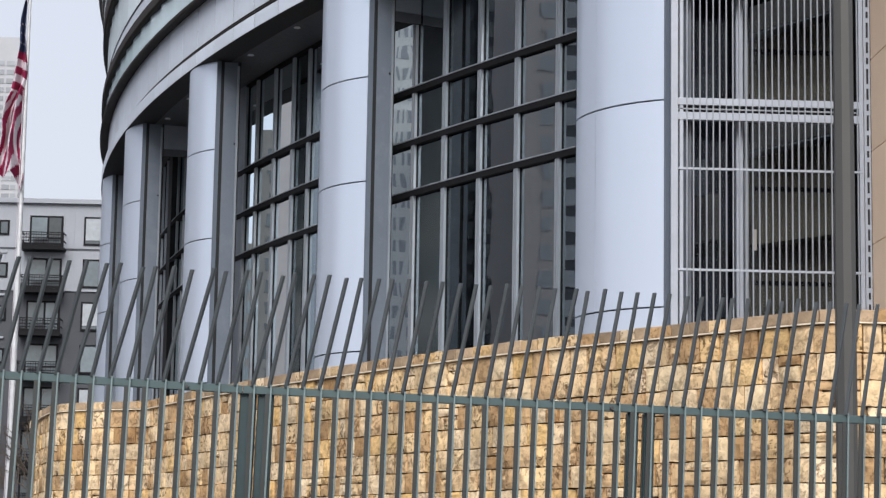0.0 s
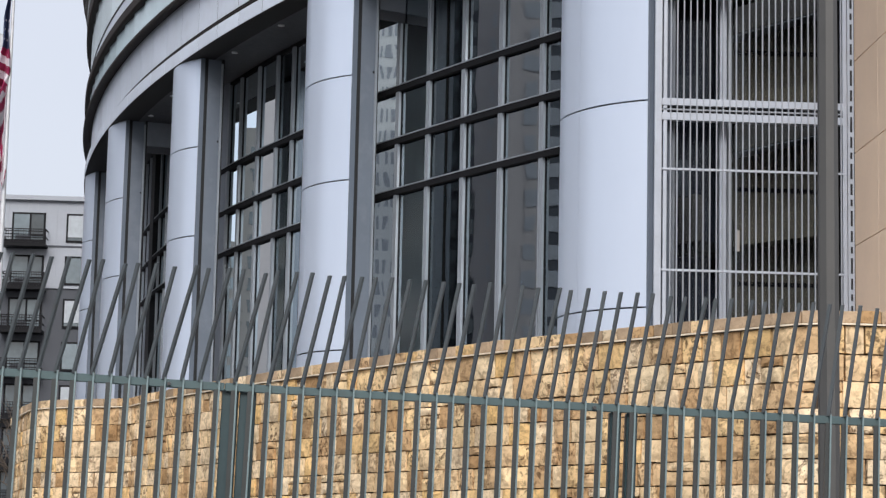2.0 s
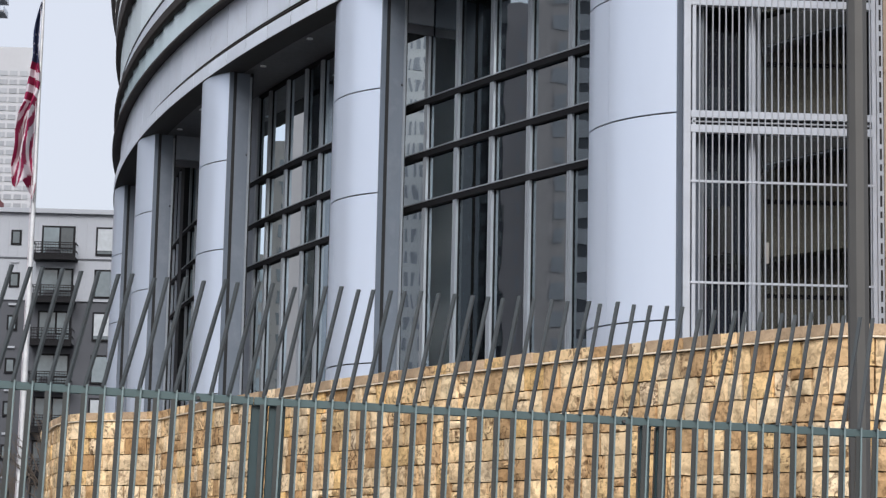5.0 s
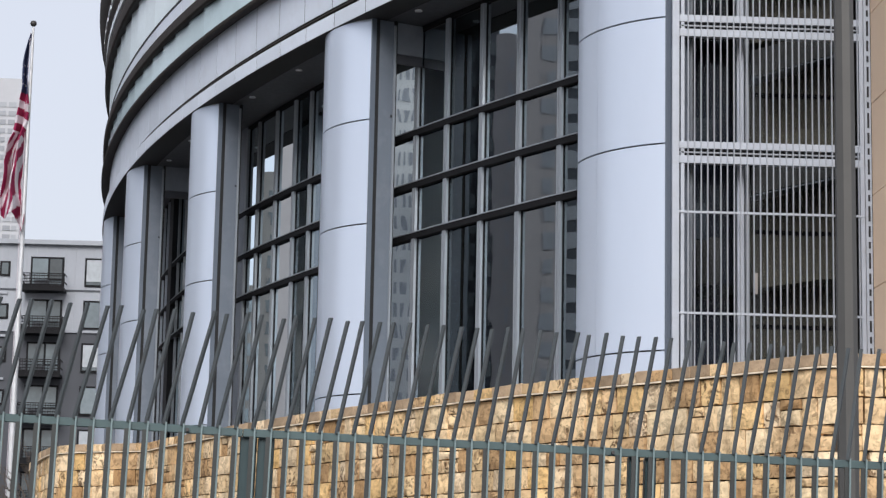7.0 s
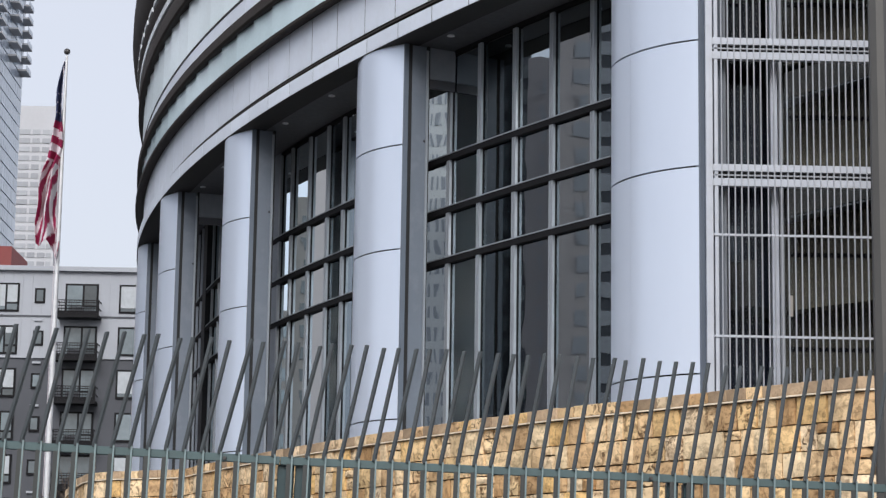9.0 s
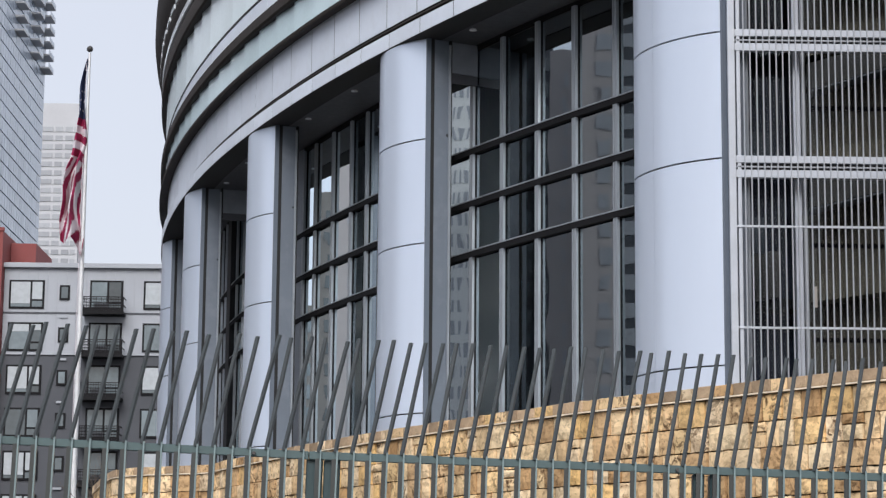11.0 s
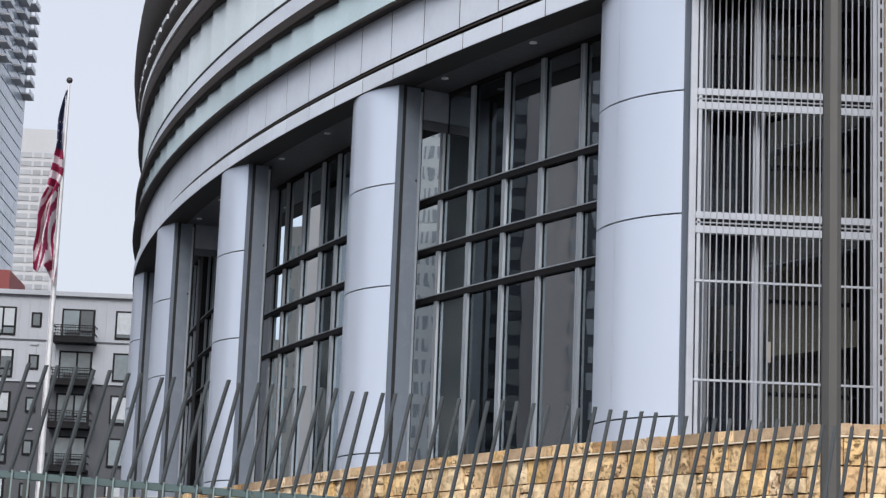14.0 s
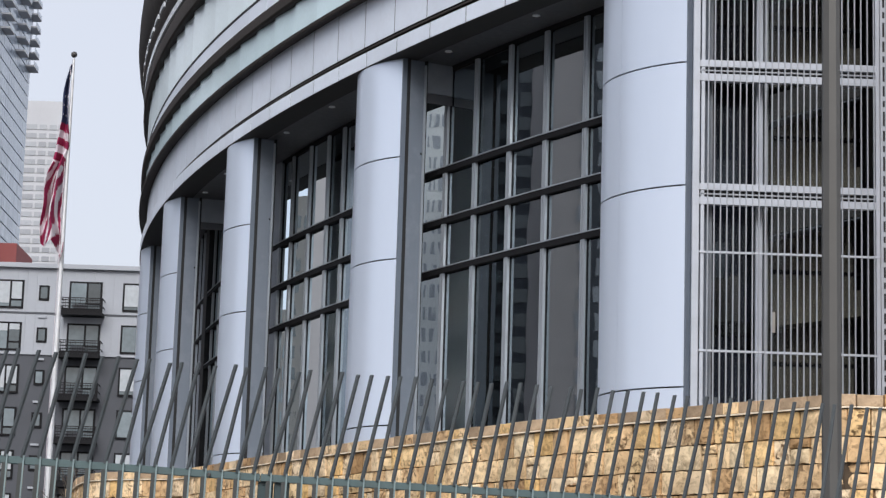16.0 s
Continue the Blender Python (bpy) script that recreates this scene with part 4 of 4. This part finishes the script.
for k in (34.62, 9.3):
    p = fence_at(k) + Vector((0, -0.024, -0.03))
    bm = bmesh.new()
    bmesh.ops.create_cone(bm, cap_ends=True, segments=8, radius1=0.013, radius2=0.011, depth=0.02, matrix=Matrix.Translation(p) @ Matrix.Rotation(math.pi / 2, 4, "X"))
    part("bolt", bm, M_DARK, fence, "dark bolt head")

# ---- lamp pole between fence and wall ----
pole = thing("lamp_pole", "plain dark grey eight-sided steel lamp pole", "pole", at=(3.592, 16.4, -0.1))
bm = bmesh.new()
tube(bm, [(0, 0, 0), (0, 0, 4), (0, 0, 11)], [0.085, 0.08, 0.066], 8, True)
for f in bm.faces:
    f.smooth = False
part("shaft", bm, M_POLE, pole)
part("base_plate", box(-0.18, 0.18, -0.18, 0.18, -0.02, 0.03, None, 0.006), M_POLE, pole)

# ---- flag pole and flag ----
fp = thing("flag_pole", "tall tapered white flag pole with a ball top", "flag pole", at=(-13.4, 85, 0))
bm = bmesh.new()
tube(bm, [(0, 0, 0), (0, 0, 12), (0, 0, 22.55 + EYE)], [0.12, 0.105, 0.05], 12)
part("shaft", bm, M_FLAGPOLE, fp)
bm = bmesh.new()
bmesh.ops.create_uvsphere(bm, u_segments=14, v_segments=8, radius=0.13, matrix=Matrix.Translation((0, 0, 22.72 + EYE)))
part("ball", bm, M_DARK, fp, "dark ball finial")
bm = bmesh.new()
tube(bm, [(-0.14, -0.05, 1.3), (-0.1, -0.05, 22.3 + EYE)], [0.012, 0.012], 5)
part("halyard", bm, M_FLAGWHITE, fp)


def flag_mesh():
    """A limp striped flag: gathered under the pole's top, hanging in twisted folds that spread towards its foot."""
    bm = bmesh.new()
    nu, nv = 96, 32
    top = 22.3 + EYE
    g = {}
    for i in range(nu + 1):
        u = i / nu
        wide = 0.05 + 0.42 * min(1, u / 0.36) ** 1.4 + 0.5 * max(0, u - 0.55) / 0.45 + 0.06 * math.sin(u * 15)
        lead = -0.07 - 0.2 * min(1, u / 0.36) - 0.45 * max(0, u - 0.35) - 0.08 * math.sin(u * 11)
        for k in range(nv + 1):
            v = k / nv
            fold = (0.1 + 0.32 * u) * math.sin(v * 9.5 + u * 7) + 0.12 * math.sin(v * 17 - u * 12) * u
            ruck = 0.05 * math.sin(u * 26 + v * 3) * u
            foot = (0.9 * (v - 0.25) * v + 0.15 * math.sin(v * 9)) * u * u
            g[i, k] = bm.verts.new((lead + wide * (v - 0.5) + ruck, fold, top - 7.4 * u - foot))
    for i in range(nu):
        for k in range(nv):
            f = bm.faces.new((g[i, k], g[i + 1, k], g[i + 1, k + 1], g[i, k + 1]))
            f.smooth = True
            u, v = (i + 0.5) / nu, (k + 0.5) / nv
            if u < 0.33:
                # the navy canton with scattered white stars
                f.material_index = 1 if (i % 5 == 2 and (k + 3 * (i // 5)) % 8 < 2 and i > 14) else 2
            elif u < 0.55:
                f.material_index = int((u - 0.33) / 0.042 - 0.35 * v) % 2
            else:
                f.material_index = int(v * 7 + (u - 0.55) * 9 + 0.5 * math.sin(u * 20) + 20) % 2
    return bm


fl = tagged(part("flag", flag_mesh(), (M_FLAGRED, M_FLAGWHITE, M_FLAGBLUE)), "limp red and white striped flag with a navy canton", "flag")
fl.location = (-13.4, 85, 0)
sm = fl.modifiers.new("cloth_thickness", "SOLIDIFY")
sm.thickness = 0.012

# ---- far buildings ----
FY = 155.0


def far_window(parent, x0, x1, z0, z1, y, split=0.6, blind=0.0, small=False):
    """A framed window: black frame, panes, bars and perhaps a blind."""
    fr = part("window", box(x0, x1, y - 0.08, y + 0.02, z0, z1), M_BLACKFRAME, parent, "black framed window")
    t = 0.14
    xm = x0 + (x1 - x0) * split
    if small:
        part("pane", box(x0 + t, x1 - t, y - 0.11, y - 0.085, z0 + t, z1 - t), M_FARPANE, fr)
        return fr
    part("pane", box(x0 + t, xm - t / 2, y - 0.11, y - 0.085, z0 + t, z1 - t), M_FARPANE, fr)
    zm = z0 + (z1 - z0) * 0.3
    part("pane", box(xm + t / 2, x1 - t, y - 0.11, y - 0.085, zm + t / 2, z1 - t), M_FARPANE, fr)
    part("pane", box(xm + t / 2, x1 - t, y - 0.11, y - 0.085, z0 + t, zm - t / 2), M_FARPANE, fr)
    if blind:
        part("blind", box(x0 + t, xm - t / 2, y - 0.125, y - 0.112, z1 - t - (z1 - z0) * blind, z1 - t), M_BLIND, fr)
        part("blind", box(xm + t / 2, x1 - t, y - 0.125, y - 0.112, z1 - t - (z1 - z0) * blind * 0.8, z1 - t), M_BLIND, fr)
    return fr


apt = thing("apartment_block", "grey apartment block, pale siding above dark cladding", "building", at=(0, 0, 0))
AX0, AX1 = -29.95, 12.0
SPLIT, ROOF = 18.8 + EYE, 25.05 + EYE
part("upper_wall", box(AX0, AX1, FY, FY + 18, SPLIT, ROOF), M_SIDING, apt, "pale grey ribbed siding")
part("lower_wall", box(AX0, AX1, FY + 0.05, FY + 18, -1, SPLIT), M_SLATE, apt, "dark grey cladding")
part("cornice", box(AX0 - 0.3, AX1, FY - 0.35, FY + 18.2, ROOF, ROOF + 0.35, None, 0.03), M_SIDING, apt, "pale roof edge")
part("belt", box(AX0, AX1, FY - 0.06, FY, 21.7 + EYE, 21.82 + EYE), M_SLATE, apt)
part("belt", box(AX0, AX1, FY - 0.08, FY + 0.04, SPLIT - 0.1, SPLIT + 0.06), M_SIDING, apt)
rib = None
for i in range(60):
    x = AX0 + 0.35 + i * 0.7
    if rib is None:
        ro = part("rib", box(-0.03, 0.03, -0.035, 0.0, SPLIT + 0.1, ROOF - 0.05), M_SIDING, apt)
        rib = ro.data
        ro.location = (x, FY, 0)
    else:
        shared("rib", rib, apt, pose(x, FY, 0))
for fl_i in range(7):
    zt = 24.15 - 3.1 * fl_i + EYE
    for x in (-29.55, -19.8, -10.2, -0.6):
        far_window(apt, x, x + 2.55, zt - 2.1, zt, FY, 0.63 if x < -25 else 0.6, rs.choice((0.0, 0.25, 0.45, 0.75)))
    for x in (-25.9, -6.5):
        far_window(apt, x, x + 0.75, zt - 1.45, zt - 0.35, FY, small=True)
        part("vent", box(x + 0.05, x + 0.65, FY - 0.12, FY, zt - 2.75, zt - 2.6), M_SIDING, apt)
    for x in (-23.7, -14.1):
        far_window(apt, x, x + 2.4, zt - 2.35, zt + 0.02, FY, 0.55, 0)
        bal = part("balcony", box(x - 0.4, x + 2.65, FY - 1.5, FY - 0.02, zt - 2.62, zt - 2.4), M_BLACKFRAME, apt, "black steel balcony")
        part("top_rail", box(x - 0.4, x + 2.65, FY - 1.5, FY - 1.44, zt - 1.42, zt - 1.36), M_BLACKFRAME, bal)
        for b in range(18):
            bx = x - 0.38 + b * 0.177
            part("baluster", box(bx, bx + 0.03, FY - 1.49, FY - 1.46, zt - 2.4, zt - 1.4), M_BLACKFRAME, bal)
        part("kick_plate", box(x - 0.38, x + 2.63, FY - 1.44, FY - 1.41, zt - 2.4, zt - 2.15), M_BLACKFRAME, bal)
        for zr in (1.55, 1.78, 2.0):
            part("mid_rail", box(x - 0.38, x + 2.63, FY - 1.47, FY - 1.43, zt - zr - 0.03, zt - zr + 0.03), M_BLACKFRAME, bal)
        for sx in (x - 0.4, x + 2.6):
            part("side_post", box(sx, sx + 0.07, FY - 1.5, FY - 1.42, zt - 2.4, zt - 1.36), M_BLACKFRAME, bal)
            part("side_rail", box(sx, sx + 0.05, FY - 1.42, FY - 0.02, zt - 1.44, zt - 1.36), M_BLACKFRAME, bal)
            part("side_rail", box(sx, sx + 0.05, FY - 1.42, FY - 0.02, zt - 2.0, zt - 1.92), M_BLACKFRAME, bal)
        part("planter", box(x + 0.5, x + 1.5, FY - 1.2, FY - 0.8, zt - 2.4, zt - 1.8, None, 0.05), M_SLATE, bal)

red = thing("red_building", "brick-red clad building with black windows", "building")
part("wall", box(-37, -29.98, FY - 1.0, FY + 16, -1, 27.6 + EYE), M_RED, red, "brick-red cladding")
part("parapet", box(-37.1, -29.9, FY - 1.1, FY - 0.9, 27.6 + EYE, 27.85 + EYE), M_RED, red)
part("penthouse", box(-29.95, -28.1, FY + 2, FY + 9, 24 + EYE, 27.2 + EYE), M_RED, red)
for fl_i in range(7):
    zt = 24.1 - 3.1 * fl_i + EYE
    for x in (-33.9,):
        far_window(red, x, x + 2.5, zt - 1.8, zt, FY - 1.0, 0.6, rs.choice((0, 0.4)))

# glass tower
tower = thing("glass_tower", "tall pale blue glass residential tower with balconies", "tower")
TFX, TY0, TY1 = -91.6, 450.0, 515.0
part("core", box(-190, TFX - 0.6, TY0 + 0.6, TY1 - 0.6, 0, 230), M_TOWERFRAME, tower)
side_me = None
FLH = 3.25
panes = bmesh.new()
for f in range(20, 70):
    z0 = f * FLH
    if z0 < 60:
        continue
    for j in range(22):
        y0 = TY0 + j * 2.95
        if side_me is None:
            so = part("pane", box(-0.3, 0.0, 0.18, 2.77, 0.25, FLH - 0.1), M_TOWERGLASS, tower)
            side_me = so.data
            so.location = (TFX, y0, z0)
        elif f < 33 and j < 22:
            shared("pane", side_me, tower, pose(TFX, y0, z0))
        else:
            add_box(panes, TFX - 0.3, TFX, y0 + 0.18, y0 + 2.77, z0 + 0.25, z0 + FLH - 0.1)
    for j in range(10):
        x0 = TFX - 3.6 * (j + 1)
        add_box(panes, x0 + 0.15, x0 + 3.45, TY0 - 0.02, TY0 + 0.5, z0 + 0.25, z0 + FLH - 0.1)
part("upper_panes", panes, M_TOWERGLASS, tower, "pale blue tower glass", "stuff")
for f in range(41, 68):
    z0 = f * FLH
    for y0, dep in ((TY0 + 24, 6), (TY0 + 44, 6), (TY1 - 7, 6.5)):
        part("balcony", box(TFX - 0.2, TFX + 2.1, y0, y0 + dep, z0 - 0.15, z0 + 0.25), M_CONCRETE, tower)
        part("balcony_rail", box(TFX + 2.0, TFX + 2.1, y0, y0 + dep, z0 + 0.25, z0 + 1.3), M_TOWERGLASS, tower)

grey = thing("grey_tower", "plain pale concrete tower with rows of windows", "tower")
part("wall", box(-190, -135.4, 850, 860, 0, 205.5 + EYE), M_CONCRETE, grey)
wm = None
for f in range(14, 55):
    z0 = f * 3.6
    for x0, x1 in ((-152.2, -146.8), (-145.9, -142.9), (-141.9, -138.9), (-138.4, -136.4), (-160, -154)):
        part("window", box(x0, x1, 849.7, 850.1, z0 + 0.9, z0 + 2.9), M_TOWERWIN, grey)

# tall blocks down the street, which show in the windows' reflections; the dark ones are added to block sky there
for label, mat, wmat, deg, dist, w, hgt, step in (
        ("white concrete office tower with rows of narrow windows", M_WHITEBLOCK, M_TOWERWIN, 54.95, 300, 9, 96, 1.2),
        ("plain taupe office block", M_TAUPE, M_TOWERWIN, 57.6, 290, 12, 76, 9.0),
        ("dark slate tower added to hide sky behind a taupe block", M_SLATE, M_FARPANE, 57.6, 420, 22, 190, 5.0),
        ("dark glass office tower", M_SLATE, M_FARPANE, 60.4, 260, 12, 170, 4.0),
        ("slim dark glass tower added to hide sky", M_SLATE, M_FARPANE, 62.35, 255, 9, 150, 3.4),
        ("plain taupe brick tower", M_TAUPE, M_TOWERWIN, 63.95, 250, 6, 82, 2.9),
        ("tall taupe apartment tower with one column of windows", M_TAUPE, M_TOWERWIN, 66.2, 230, 10, 82, 9.5),
        ("tall slate apartment tower", M_SLATE, M_TOWERWIN, 69.4, 230, 12, 150, 4.5),
        ("low grey office block", M_GREYBLOCK, M_FARPANE, 36.0, 300, 8, 52, 3.0),
        ("grey concrete office block", M_GREYBLOCK, M_FARPANE, 38.4, 300, 13, 71, 3.0),
        ("taupe concrete apartment tower", M_TAUPE, M_TOWERWIN, 41.0, 300, 13, 170, 6.4),
        ("dark brick apartment tower", M_SLATE, M_FARPANE, 43.8, 300, 13, 170, 4.5),
        ("broad slate office tower", M_SLATE, M_TOWERWIN, 48.8, 330, 30, 190, 4.5),
        ("grey brick office block", M_BEIGE, M_FARPANE, 29.0, 300, 56, 150, 4.5),
        ("dark slate block added beside the red building to darken reflections", M_SLATE, M_FARPANE, 25.9, 126, 34, 60, 4.5)):
    ob = thing("office_tower", label, "building", group="street blocks")
    m = Matrix.Translation((0.9, 47, 0)) @ Matrix.Rotation(radians(deg), 4, "Z") @ Matrix.Translation((0, dist, 0))
    part("wall", box(-w / 2, w / 2, 0, 14, -1, hgt, m), mat, ob)
    wb = bmesh.new()
    for f in range(int(hgt / 3.6)):
        for j in range(int(w / step)):
            x0 = -w / 2 + 0.5 + j * step
            add_box(wb, x0, x0 + step * (0.42 if mat is M_WHITEBLOCK else 0.17 if mat is M_TAUPE else 0.6), -0.1, 0.3, f * 3.6 + 0.9, f * 3.6 + 3.0, m)
    part("panes", wb, wmat, ob, "rows of windows", "stuff")


def bare_tree(x, y, height, seed):
    """A leafless street tree: tapered trunk, forked limbs and thin twigs."""
    r = random.Random(seed)
    tree = thing("bare_tree", "leafless grey-brown street tree with fine twigs", "tree", at=(x, y, 0))
    trunk, limbs = bmesh.new(), bmesh.new()
    tube(trunk, [(0, 0, 0), (0.05, 0, height * 0.2), (0.0, 0.05, height * 0.42)], [0.16, 0.13, 0.09], 8)

    def grow(p, d, length, rad, level):
        q = p + d * length
        mid = p + d * length * 0.5 + Vector((r.uniform(-1, 1), r.uniform(-1, 1), r.uniform(-0.5, 1))) * length * 0.08
        tube(limbs, [p, mid, q], [rad, rad * 0.75, rad * 0.5], 5)
        if level:
            for _ in range(3):
                nd = (d + Vector((r.uniform(-0.8, 0.8), r.uniform(-0.8, 0.8), r.uniform(-0.2, 0.5)))).normalized()
                grow(p + d * length * r.uniform(0.5, 1.0), nd, length * r.uniform(0.55, 0.75), rad * 0.55, level - 1)

    for _ in range(6):
        d = Vector((r.uniform(-0.8, 0.8), r.uniform(-0.8, 0.8), r.uniform(0.6, 1.2))).normalized()
        grow(Vector((0, 0.03, height * r.uniform(0.3, 0.42))), d, height * 0.27, 0.06, 3)
    part("trunk", trunk, M_BARK, tree)
    part("crown", limbs, M_BARK, tree, "bare twigs")


for x, y, h, sd in ((-11.4, 84, 8.3, 3), (-16.5, 110, 8.6, 8), (-22.0, 124, 9.0, 11)):
    bare_tree(x, y, h, sd)
